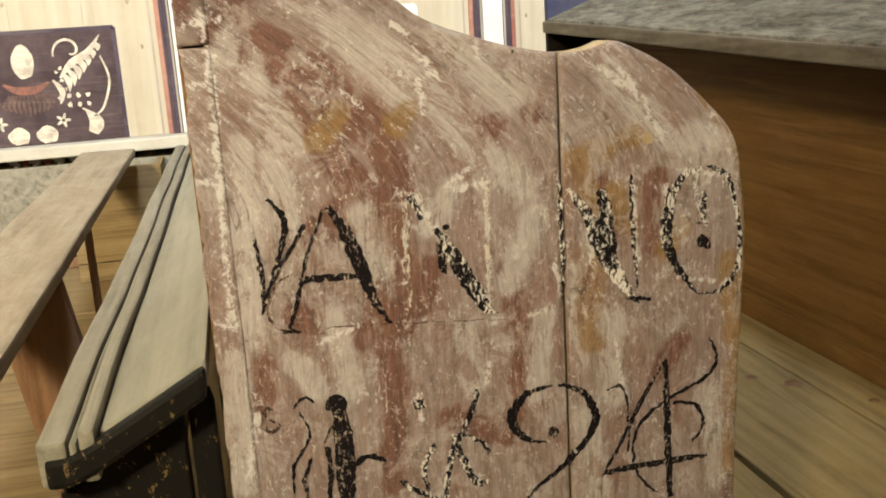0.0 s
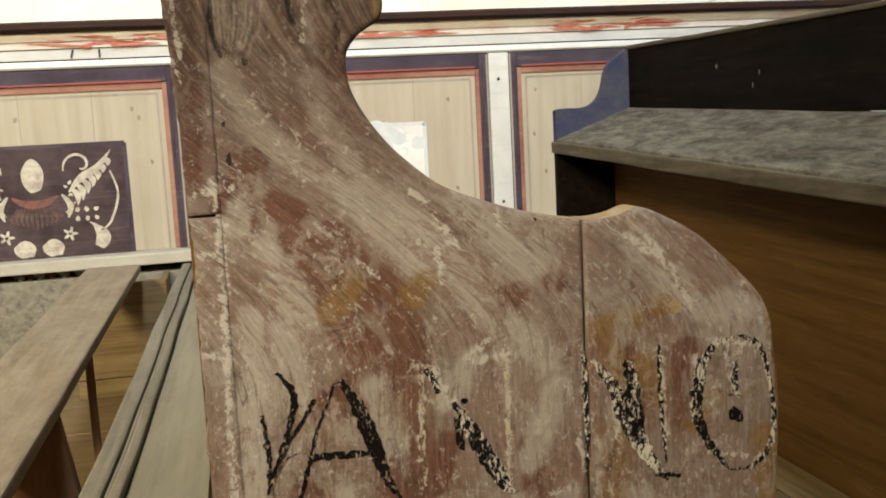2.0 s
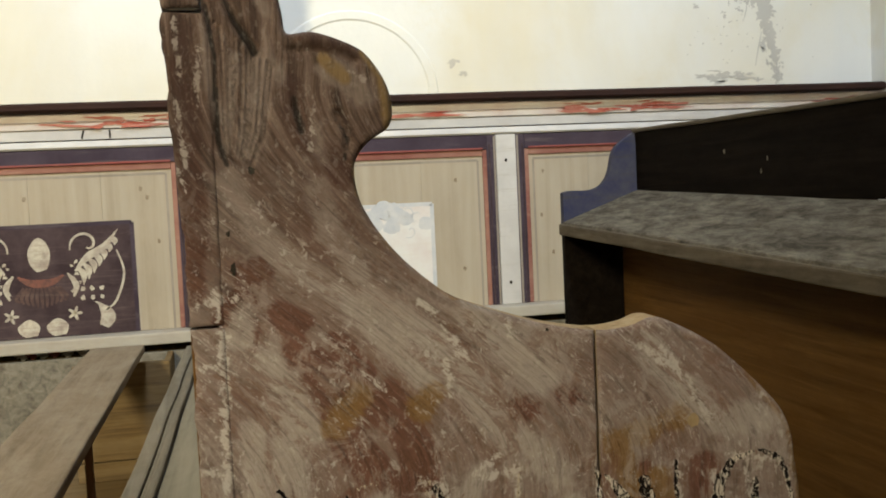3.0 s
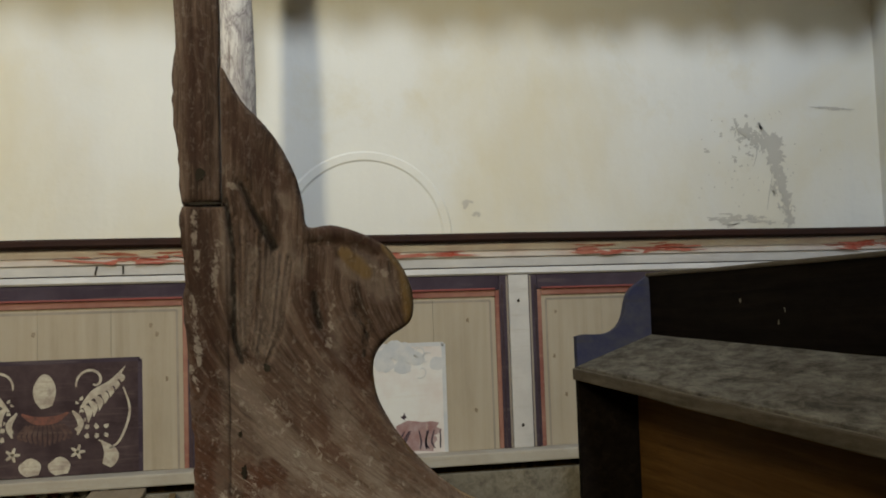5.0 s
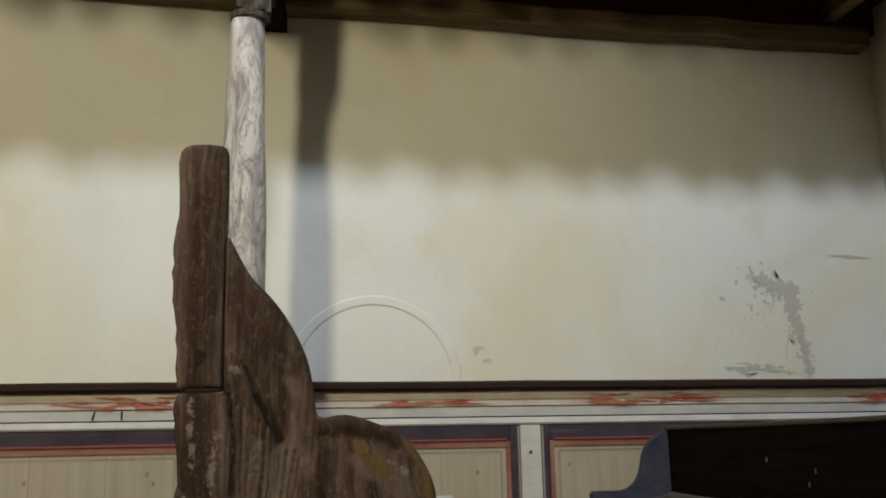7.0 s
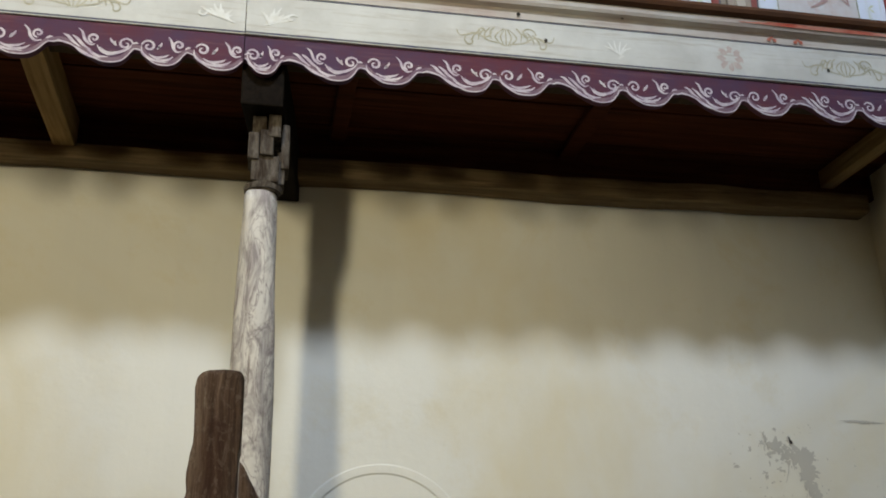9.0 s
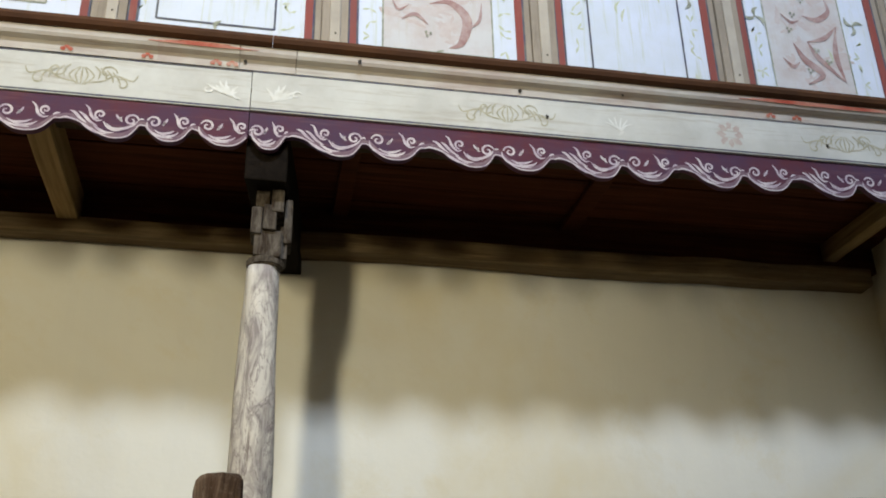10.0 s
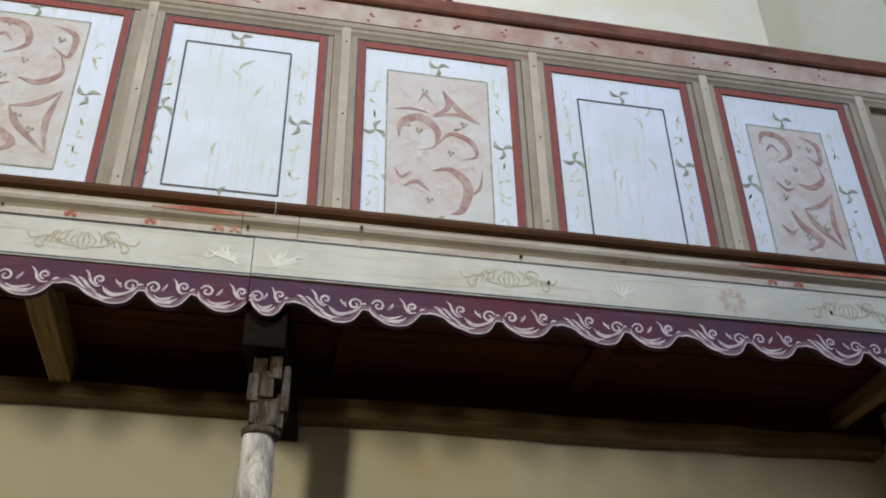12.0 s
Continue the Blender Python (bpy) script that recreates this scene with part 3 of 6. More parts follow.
for k in range(11):
    u = (k - 5) / 5
    ribbon(dull, [(CX + u * 0.055, 0.588), (CX + u * 0.08, 0.555), (CX + u * 0.07, 0.515 + 0.025 * abs(u))], 0.012, PY, 0.0009)
part("figure_feathers", dull, DULL_FIGURE, pic, "dull brown painted feather strokes")
part("figure_collar", bm, ROSE_FIGURE, pic, "dull rose painted collar shape")

pic = picture_border("picture_field", 0.40, 0.748, 0.42, 0.80, PALE_SKY, CLOUD_BLUE)
pic["label"] = "pale painted field with grey cloud shapes"
bm = bmesh.new()
rnd = random.Random(8)
for k in range(16):
    blob(bm, 0.52 + 0.205 * rnd.random(), 0.715 + 0.08 * rnd.random(), 0.03, 0.024, PY, 0.0008 + 0.00004 * k, 0.12, seed=k)
for k in range(9):
    ribbon(bm, spiral(0.55 + 0.15 * rnd.random(), 0.70 + 0.08 * rnd.random(), 0.028, 0.7, rnd.random() * 6), 0.004, PY, 0.0022)
part("cloud_shape", bm, CLOUD_BLUE, pic)
bm = bmesh.new()
for k in range(14):
    x = 0.50 + 0.23 * rnd.random()
    ribbon(bm, [(x, 0.435), (x + rnd.gauss(0, 0.008), 0.46), (x + rnd.gauss(0, 0.02), 0.50)], 0.006, PY, 0.0016)
blob(bm, 0.60, 0.55, 0.012, 0.005, PY, 0.0012, 0.4), blob(bm, 0.60, 0.55, 0.004, 0.011, PY, 0.0013, 0.4)
part("grass_strokes", bm, PURPLE_FRAME, pic)
bm = bmesh.new()
blob(bm, 0.60, 0.465, 0.14, 0.04, PY, 0.0007, 0.2)
blob(bm, 0.64, 0.50, 0.09, 0.035, PY, 0.0009, 0.25, seed=3)
part("ground_wash", bm, MOTIF_RED, pic)
pic = picture_border("picture_field", 1.245, 1.80, 0.42, 0.80, PICTURE_DARK, PURPLE_FRAME)

# boards under the wainscot: grey bench front with a dark slot above it
plinth = tagged(empty("wall_bench"), "low grey plank bench front below the wainscot ledge", "wall bench", kind="structure")
# near-black back board behind the open slot
board("recess", (W0, W1, 3.50, 3.545, 0.0, 0.380), BLACK_GAP_WOOD, plinth, 0)
for k, (z0, z1) in enumerate(((0.0, 0.038), (0.043, 0.354))):
    board("front_plank", (W0, W1, 3.44, 3.47, z0, z1), GREY_WOOD if k else RED_BROWN, plinth, 0.004, 0.003, 16, "weathered grey plank")

# ---- gallery ----
gallery = tagged(empty("gallery"), "painted timber gallery with framed floral panels and scalloped valance", "gallery", kind="structure")
G0, G1, GY = -3.0, EAST, 2.80
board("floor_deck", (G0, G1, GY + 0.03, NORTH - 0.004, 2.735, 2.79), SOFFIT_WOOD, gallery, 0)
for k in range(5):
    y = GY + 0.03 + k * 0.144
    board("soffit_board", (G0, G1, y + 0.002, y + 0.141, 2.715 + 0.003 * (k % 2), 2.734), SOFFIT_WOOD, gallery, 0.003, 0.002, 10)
# lit joists get the pale wood; shaded ones are darker and shallower
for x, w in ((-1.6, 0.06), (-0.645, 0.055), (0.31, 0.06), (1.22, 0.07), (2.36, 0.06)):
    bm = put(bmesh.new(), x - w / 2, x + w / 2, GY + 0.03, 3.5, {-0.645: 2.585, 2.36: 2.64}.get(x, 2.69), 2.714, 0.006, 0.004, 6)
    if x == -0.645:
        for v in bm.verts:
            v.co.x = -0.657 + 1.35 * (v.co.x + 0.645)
    part("joist", bm, LIT_JOIST if x in (-0.645, 2.36) else SOFFIT_WOOD, gallery, "rough joist in a lit, paler tone" if x in (-0.645, 2.36) else "joist in a shaded, darker tone")
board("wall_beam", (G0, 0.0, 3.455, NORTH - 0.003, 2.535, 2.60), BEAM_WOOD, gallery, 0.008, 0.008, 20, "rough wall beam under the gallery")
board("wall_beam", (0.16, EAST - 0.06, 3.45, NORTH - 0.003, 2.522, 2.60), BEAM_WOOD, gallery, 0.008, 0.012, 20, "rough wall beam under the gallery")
# added dark strip, standing in for shade on the wall above the beam
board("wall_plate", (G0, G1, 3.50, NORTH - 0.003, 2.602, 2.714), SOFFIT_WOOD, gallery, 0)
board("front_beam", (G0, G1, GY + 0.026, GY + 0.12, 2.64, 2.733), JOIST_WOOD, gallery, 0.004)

# transverse beam that runs from the column to the wall, slightly askew
bm = put(bmesh.new(), -0.065, 0.065, GY + 0.03, NORTH - 0.003, 2.462, 2.66, 0.006, 0.004, 6)
for v in bm.verts:
    v.co.x += 0.028 + 0.085 * (v.co.y - 2.85) / 0.7
# beam in near-black wood, its shade put into the colour
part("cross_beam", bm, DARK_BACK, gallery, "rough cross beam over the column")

# valance: alternating wide and narrow scallops, cut from two boards that meet at a joint
JOINT = -0.036


def scallops(x0, x1, first_wide):
    """Stretches (start, end, wide) along the valance."""
    out, x, wide = [], x0, first_wide
    while x < x1 - 0.02:
        w = 0.243 if wide else 0.188
        out.append((x, min(x + w, x1), wide))
        x, wide = x + w, not wide
    return out


def valance_edge(stretches):
    """The cut lower edge: each scallop sags slowly from its start and turns up in a round lobe, with a small cusp between."""
    pts = []
    for a, b, wide in stretches:
        w = b - a
        low = 2.549 if wide else 2.552
        prof = [(0.0, 2.603), (0.10, 2.608), (0.22, 2.598), (0.40, 2.573), (0.56, low + 0.003), (0.70, low), (0.82, low + 0.009), (0.90, 2.581), (0.94, 2.598)] if wide else \
               [(0.0, 2.600), (0.08, 2.594), (0.18, 2.574), (0.34, low + 0.004), (0.50, low), (0.66, low + 0.004), (0.78, low + 0.018), (0.86, 2.588), (0.93, 2.602)]
        pts += [(a + u * w, z) for u, z in prof]
    return smooth(pts, 3)


def scroll_motif(bm, a, w, wide, y, rnd):
    """White acanthus strokes that fill one scallop, and a rim line along its edge."""
    U = lambda u: a + u * w

    def comma(u, z, r, sense, start):
        pts = spiral(U(u), z + rnd.gauss(0, 0.002), r * 1.15, 1.25, start + rnd.gauss(0, 0.2), sense, 0.16, 11)
        ribbon(bm, [(p[0], p[1], 0.0026 + 0.0050 * math.sin(math.pi * min(1, (i + 2) / 13))) for i, p in enumerate(pts)], 0.006, y, 0.0012, 3, False)

    def stem(*pts, t=0.0048):
        n = len(pts) - 1
        ribbon(bm, [(U(u), z, 0.0022 + t * math.sin(math.pi * (k + 0.35) / (n + 0.7))) for k, (u, z) in enumerate(pts)], t, y, 0.0010, 4)

    if wide:
        stem((0, 2.603), (0.06, 2.61), (0.14, 2.607), (0.22, 2.599), t=0.005)
        stem((0.11, 2.635), (0.17, 2.629), (0.24, 2.611), (0.33, 2.594), t=0.0075)
        stem((0.22, 2.633), (0.28, 2.623), (0.36, 2.602), (0.46, 2.587), t=0.0075)
        stem((0.28, 2.658), (0.33, 2.648), (0.37, 2.622), (0.44, 2.606), (0.5, 2.61), t=0.0065)
        stem((0.26, 2.594), (0.34, 2.58), (0.46, 2.565), (0.58, 2.562), t=0.006)
        stem((0.4, 2.595), (0.46, 2.579), (0.56, 2.568), (0.66, 2.569), t=0.0065)
        stem((0.52, 2.606), (0.57, 2.588), (0.66, 2.577), (0.74, 2.579), t=0.006)
        stem((0.56, 2.599), (0.64, 2.584), (0.76, 2.585), (0.88, 2.601), (0.93, 2.618), t=0.007)
        stem((0.66, 2.634), (0.69, 2.622), (0.74, 2.614), t=0.006)
        stem((0.73, 2.625), (0.72, 2.615), (0.75, 2.609), t=0.005)
        stem((0.94, 2.62), (0.97, 2.624), (1, 2.621), t=0.004)
        comma(0.475, 2.63, 0.0150, -1, -1.9)
        comma(0.85, 2.618, 0.0195, 1, 0.2)
    else:
        stem((0.06, 2.617), (0.08, 2.596), (0.2, 2.577), (0.4, 2.567), (0.58, 2.566), t=0.0065)
        stem((0.22, 2.59), (0.34, 2.579), (0.5, 2.583), (0.6, 2.592), t=0.0065)
        stem((0.34, 2.576), (0.46, 2.571), (0.6, 2.576), (0.68, 2.587), t=0.006)
        stem((0.45, 2.632), (0.42, 2.62), (0.36, 2.61), t=0.006)
        stem((0.38, 2.621), (0.4, 2.614), (0.36, 2.607), t=0.005)
        stem((0.56, 2.654), (0.63, 2.639), (0.67, 2.617), (0.75, 2.604), (0.84, 2.608), t=0.0068)
        stem((0.9, 2.614), (0.95, 2.621), (1, 2.622), t=0.0045)
        comma(0.20, 2.617, 0.0185, -1, 2.9)
        comma(0.78, 2.628, 0.0140, -1, -2.0)


left = [s for s in scallops(-2.80, -0.25, True)]
shift = -0.195 - left[-1][1]
left = [(a + shift, b + shift, wide) for a, b, wide in left] + [(-0.195, JOINT + 0.02, False)]
right = [(JOINT + 0.004, 0.086, False)] + [(0.086 + a, 0.086 + b, w) for a, b, w in scallops(0, EAST - 0.086 + 0.1, True)]
rnd = random.Random(12)
for stretches, x0, x1, lift in ((left, left[0][0], JOINT - 0.001, 0.0), (right, JOINT + 0.001, EAST - 0.002, 0.0)):
    edge = [p for p in valance_edge(stretches) if x0 < p[0] < x1]
    outline = [(x0, 2.685)] + [(x0, edge[0][1])] + edge + [(x1, edge[-1][1]), (x1, 2.685)]
    val = part("valance", prism(bmesh.new(), outline, GY - lift, GY + 0.022, 0.0015), PURPLE, gallery, "plum scalloped valance board with white scrolls")
    for a, b, wide in stretches:
        if a > x0 - 0.03 and b < x1 + 0.03:
            bm = bmesh.new()
            scroll_motif(bm, a, b - a, wide, GY - lift, rnd)
            part("scroll", bm, SCROLL_WHITE, val, "white painted acanthus scroll")
    bm = bmesh.new()
    ribbon(bm, [(p[0], p[1] + 0.003) for p in edge], 0.0042, GY - lift, 0.0008, 1, False)
    part("rim_line", bm, SCROLL_WHITE, val)
    bm = bmesh.new()
    ribbon(bm, [(p[0], p[1] + 0.012, 0.010 + 0.10 * max(0.0, 2.60 - p[1])) for p in edge], 0.012, GY - lift, 0.0004, 1, False)
    part("rim_wash", bm, LILAC, val, "dull lilac brushed rim")

# fascia, moulding and ledge
for x0, x1, d in ((G0, JOINT - 0.001, 0.0), (JOINT + 0.001, EAST - 0.002, 0.003)):
    board("fascia", (x0, x1, GY - 0.006 - d, GY + 0.02, 2.686, 2.832), FASCIA_WHITE, gallery, 0.002, label="grey-white painted fascia board")
    bm = bmesh.new()
    ribbon(bm, [(x0, 2.6925), (x1, 2.6925)], 0.006, GY - 0.006 - d, taper=False)
    ribbon(bm, [(x0, 2.8285), (x1, 2.8285)], 0.004, GY - 0.006 - d, taper=False)
    part("fascia_line", bm, LINE_BLUE, gallery)
CORNICE = [(GY + 0.02, 2.834), (GY - 0.010, 2.834), (GY - 0.012, 2.856), (GY - 0.018, 2.866), (GY - 0.034, 2.874), (GY - 0.040, 2.884), (GY - 0.042, 2.902), (GY + 0.02, 2.902)]
for x0, x1, mt in ((G0, -0.33, MOULD_WHITE), (-0.33, -0.08, MOULD_WHITE), (-0.078, 0.098, MOULD_WHITE), (0.1, 1.75, MOULD_WHITE), (1.75, EAST, MOULD_WHITE)):
    part("cornice_moulding", profile_bar(bmesh.new(), CORNICE, x0, x1, 8, 0.001), mt, gallery, "worn marbled moulding")
for x0, x1, mt in ((G0, 0.02, LEDGE_BROWN), (0.021, EAST, LEDGE_BROWN)):
    part("ledge", profile_bar(bmesh.new(), [(GY + 0.06, 2.903), (GY - 0.046, 2.903), (GY - 0.060, 2.911), (GY - 0.066, 2.924), (GY - 0.062, 2.938), (GY - 0.05, 2.945), (GY + 0.06, 2.945)], x0, x1, 20, 0.003), mt, gallery, "dark brown projecting ledge")
bm = bmesh.new()
for x0, x1 in ((-0.36, -0.02), (1.62, 2.3), (-1.6, -1.1)):
    for k in range(3):
        ribbon(bm, [(x0 + 0.05 * k, 2.888 + 0.004 * k, 0.004), (x0 + 0.3 * (x1 - x0), 2.889 + 0.003 * k, 0.010), (x0 + 0.7 * (x1 - x0), 2.887 + 0.004 * k, 0.007), (x1 - 0.05 * k, 2.888 + 0.003 * k, 0.003)], 0.008, GY - 0.0415, 0.001 + 0.0002 * k)
for x in (-0.60, -0.15, -0.10, 1.75, 1.85, -0.36):
    for dx, dz in ((-0.011, 0), (0.011, 0), (0, 0.016)):
        blob(bm, x + dx, 2.846 + dz * 0.6, 0.008, 0.007, GY - 0.012, 0.002, 0.2, seed=x)
part("red_marks", bm, RED_STREAK, gallery, "brick-red painted streaks and dots")

# faded motifs on the fascia
bm, bm2 = bmesh.new(), bmesh.new()
FY = GY - 0.009
for cx, b in ((-0.545, bm), (0.795, bm), (2.02, bm)):
    y = FY + (0.003 if cx < 0 else 0)
    for k in range(5):
        u = (k - 2) / 2
        ribbon(b, [(cx + u * 0.010, 2.725), (cx + u * 0.036, 2.758), (cx + u * 0.008, 2.79)], 0.006, y)
    for s in (-1, 1):
        ribbon(b, [(cx + s * 0.01, 2.733), (cx + s * 0.06, 2.742), (cx + s * 0.10, 2.765), (cx + s * 0.15, 2.752), (cx + s * 0.165, 2.775)], 0.0065, y, 0.0010)
        ribbon(b, spiral(cx + s * 0.075, 2.775, 0.028, 1.0, 0, s), 0.007, y, 0.0012)
        ribbon(b, spiral(cx + s * 0.12, 2.735, 0.022, 0.9, 2, -s), 0.006, y, 0.0014)
        for k in range(4):
            ribbon(b, [(cx + s * (0.035 + 0.018 * k), 2.795 - 0.006 * k), (cx + s * (0.052 + 0.018 * k), 2.775 - 0.006 * k), (cx + s * (0.050 + 0.022 * k), 2.748 - 0.004 * k)], 0.006, y, 0.0016 + 0.0001 * k)
for cx in (1.18, 2.3):
    for k in range(6):
        a = 0.5 + k * 0.43
        ribbon(bm2, [(cx + 0.004 * k, 2.715 + 0.002 * k), (cx + 0.025 * math.cos(a), 2.75), (cx + 0.055 * math.cos(a), 2.74 + 0.045 * math.sin(a))], 0.006, FY, 0.0006 + 0.0002 * k)
for cx, side in ((-0.115, -1), (0.05, 1)):
    for k in range(7):
        a = 0.25 + 0.38 * k
        r = 0.045 + 0.012 * math.sin(2.3 * k)
        ribbon(bm2, [(cx - side * 0.03 + 0.003 * k, 2.722, 0.004), (cx + 0.5 * r * math.cos(a), 2.735 + 0.45 * r * math.sin(a), 0.011), (cx + 1.1 * r * math.cos(a) + 0.01 * side, 2.738 + r * math.sin(a), 0.004)], 0.008, FY + (0.003 if cx < 0 else 0), 0.0006 + 0.0002 * k)
    ribbon(bm2, spiral(cx + side * 0.055, 2.752, 0.018, 0.8, 0.5, side), 0.007, FY + (0.003 if cx < 0 else 0), 0.0022)
part("fascia_motif", bm, MOTIF_PALE, gallery, "faded olive painted flourish")
part("fascia_motif", bm2, WHITE_SPRAY, gallery, "faded white painted spray")
bm = bmesh.new()
for cx in (1.585,):
    for k in range(8):
        a = k * math.pi / 4
        blob(bm, cx + 0.035 * math.cos(a), 2.757 + 0.035 * math.sin(a), 0.017, 0.011, FY, 0.0006 + 0.0001 * k, 0.3, a, k)
part("fascia_motif", bm, ROSE_FADED, gallery, "faded rose painted flower")
bm = bmesh.new()
for x, z, d in ((0.30, 2.882, 0.043), (0.84, 2.85, 0.013), (1.20, 2.87, 0.022), (-0.06, 2.86, 0.016), (0.93, 2.76, 0.010), (1.95, 2.745, 0.010), (-0.8, 2.86, 0.014)):
    blob(bm, x, z, 0.006, 0.008, GY - d, 0.002, 0.3, seed=x)
part("nail_holes", bm, IRON, gallery)

# parapet: stiles, red borders, painted panels
ZB, ZT = 2.946, 3.80
STILES = [-1.93, -1.21, -0.49, 0.22, 0.95, 1.665, 2.36]
board("parapet_back", (G0, G1, GY + 0.045, GY + 0.06, 2.90, 4.0), STILE_GREY, gallery, 0)
part("parapet_bead", profile_bar(bmesh.new(), [(GY + 0.045, 3.80), (GY + 0.018, 3.80), (GY + 0.012, 3.812), (GY + 0.006, 3.82), (GY + 0.006, 3.833), (GY, 3.84), (GY, 3.862), (GY + 0.045, 3.862)], G0, G1, 10, 0.001), STILE_GREY, gallery)
board("parapet_frieze", (G0, G1, GY - 0.004, GY + 0.045, 3.864, 3.962), FRIEZE_PINK, gallery, 0.002, label="pink and white marbled frieze")
part("handrail", profile_bar(bmesh.new(), [(GY + 0.09, 3.964), (GY - 0.018, 3.964), (GY - 0.026, 3.972), (GY - 0.03, 4.02), (GY - 0.022, 4.035), (GY + 0.09, 4.035)], G0, G1, 16, 0.003), TOP_RED, gallery, "red-brown painted handrail")
bm = bmesh.new()
rnd = random.Random(3)
for k in range(24):
    x = -2.2 + k * 0.19 + rnd.gauss(0, 0.02)
    for dx, dz in ((-0.009, 0), (0.009, 0), (0, 0.014)):
        blob(bm, x + dx, 3.91 + rnd.gauss(0, 0.012) + dz, 0.007, 0.006, GY - 0.004, 0.0008, 0.3, seed=k)
part("frieze_marks", bm, RED_BORDER, gallery)
for c in STILES:
    part("stile", put(bmesh.new(), c - 0.045, c + 0.045, GY + 0.012, GY + 0.045, ZB, ZT, 0.004), STILE_GREY, gallery)
    part("stile_bead", put(bmesh.new(), c - 0.018, c + 0.018, GY + 0.002, GY + 0.013, ZB, 3.838, 0.005), STILE_PALE, gallery)
    bm = bmesh.new()
    for z in (3.02, 3.40, 3.76):
        blob(bm, c + 0.002, z, 0.004, 0.004, GY + 0.002, 0.001, 0.2, n=8)
    part("nail", bm, IRON, gallery)


def trefoil(bm, x, z, turn, y, size=0.05):
    """A small three-leaved sprig."""
    for k, a in enumerate((0.0, 2.0, 4.2)):
        a += turn
        c, s = math.cos(a), math.sin(a)
        ribbon(bm, [(x, z, 0.004), (x + size * (0.5 * c - 0.25 * s), z + size * (0.5 * s + 0.25 * c), 0.015), (x + size * c, z + size * s, 0.004)], 0.01, y, 0.0028 + 0.0002 * k)


def floral(bm, dots, x0, x1, z0, z1, y, kind, rnd):
    """Rose arabesque: big comma scrolls, stems, arrow leaves and berry dots."""
    w, h = x1 - x0, z1 - z0
    P = lambda u, v: (x0 + u * w, z0 + v * h)
    S = lambda u, v, t: (*P(u, v), t)
    if kind == 0:
        strokes = [[S(.10, .52, .008), S(.12, .62, .03), S(.30, .68, .035), S(.48, .60, .03), S(.46, .48, .012), S(.30, .44, .006)],
                   [S(.50, .50, .006), S(.62, .58, .02), S(.82, .54, .024), S(.88, .44, .014), S(.72, .40, .005)],
                   [S(.42, .30, .006), S(.62, .32, .026), S(.78, .22, .036), S(.72, .06, .03), S(.60, .02, .006)],
                   [S(.55, .90, .01), S(.60, .78, .022), S(.44, .70, .012)], [S(.55, .90, .01), S(.72, .76, .026), S(.92, .68, .01)], [S(.46, .70, .006), S(.70, .73, .014), S(.93, .68, .006)],
                   [S(.05, .72, .004), S(.22, .74, .010), S(.40, .72, .004)], [S(.15, .18, .006), S(.28, .22, .016), S(.40, .16, .006)], [S(.30, .80, .006), S(.36, .86, .014), S(.44, .80, .006)],
                   [S(.80, .16, .004), S(.90, .22, .012), S(.93, .34, .004)], [S(.06, .30, .004), S(.12, .24, .010), S(.22, .28, .004)]]
        berries = [(.30, .58), (.76, .66), (.40, .10), (.62, .44), (.36, .88)]
    else:
        strokes = [[S(.10, .86, .006), S(.18, .95, .026), S(.42, .93, .03), S(.50, .80, .024), S(.30, .72, .008)], [S(.16, .80, .004), S(.26, .86, .014), S(.36, .80, .004)],
                   [S(.70, .96, .006), S(.92, .90, .024), S(.90, .74, .016), S(.74, .80, .006)], [S(.50, .56, .006), S(.70, .54, .026), S(.88, .62, .018), S(.84, .74, .006)],
                   [S(.50, .36, .006), S(.74, .40, .02), S(.94, .50, .008)], [S(.94, .50, .006), S(.86, .28, .024), S(.92, .08, .008)], [S(.50, .36, .006), S(.62, .24, .024), S(.92, .08, .008)],
                   [S(.30, .34, .006), S(.42, .22, .030), S(.62, .12, .026), S(.40, .04, .008)], [S(.20, .56, .004), S(.32, .50, .014), S(.44, .52, .004)], [S(.12, .22, .004), S(.24, .16, .016), S(.34, .20, .004)]]
        berries = [(.36, .56), (.52, .68), (.60, .30), (.28, .44), (.46, .14), (.74, .22), (.80, .86)]
    for k, s in enumerate(strokes):
        ribbon(bm, s, 0.02, y, 0.0024 + 0.0001 * k)
    for u, v in berries:
        for a in (0.3, 2.4, 4.5):
            blob(dots, x0 + u * w + 0.009 * math.cos(a), z0 + v * h + 0.009 * math.sin(a), 0.0055, 0.0055, y, 0.0042, 0.2, seed=u, n=10)


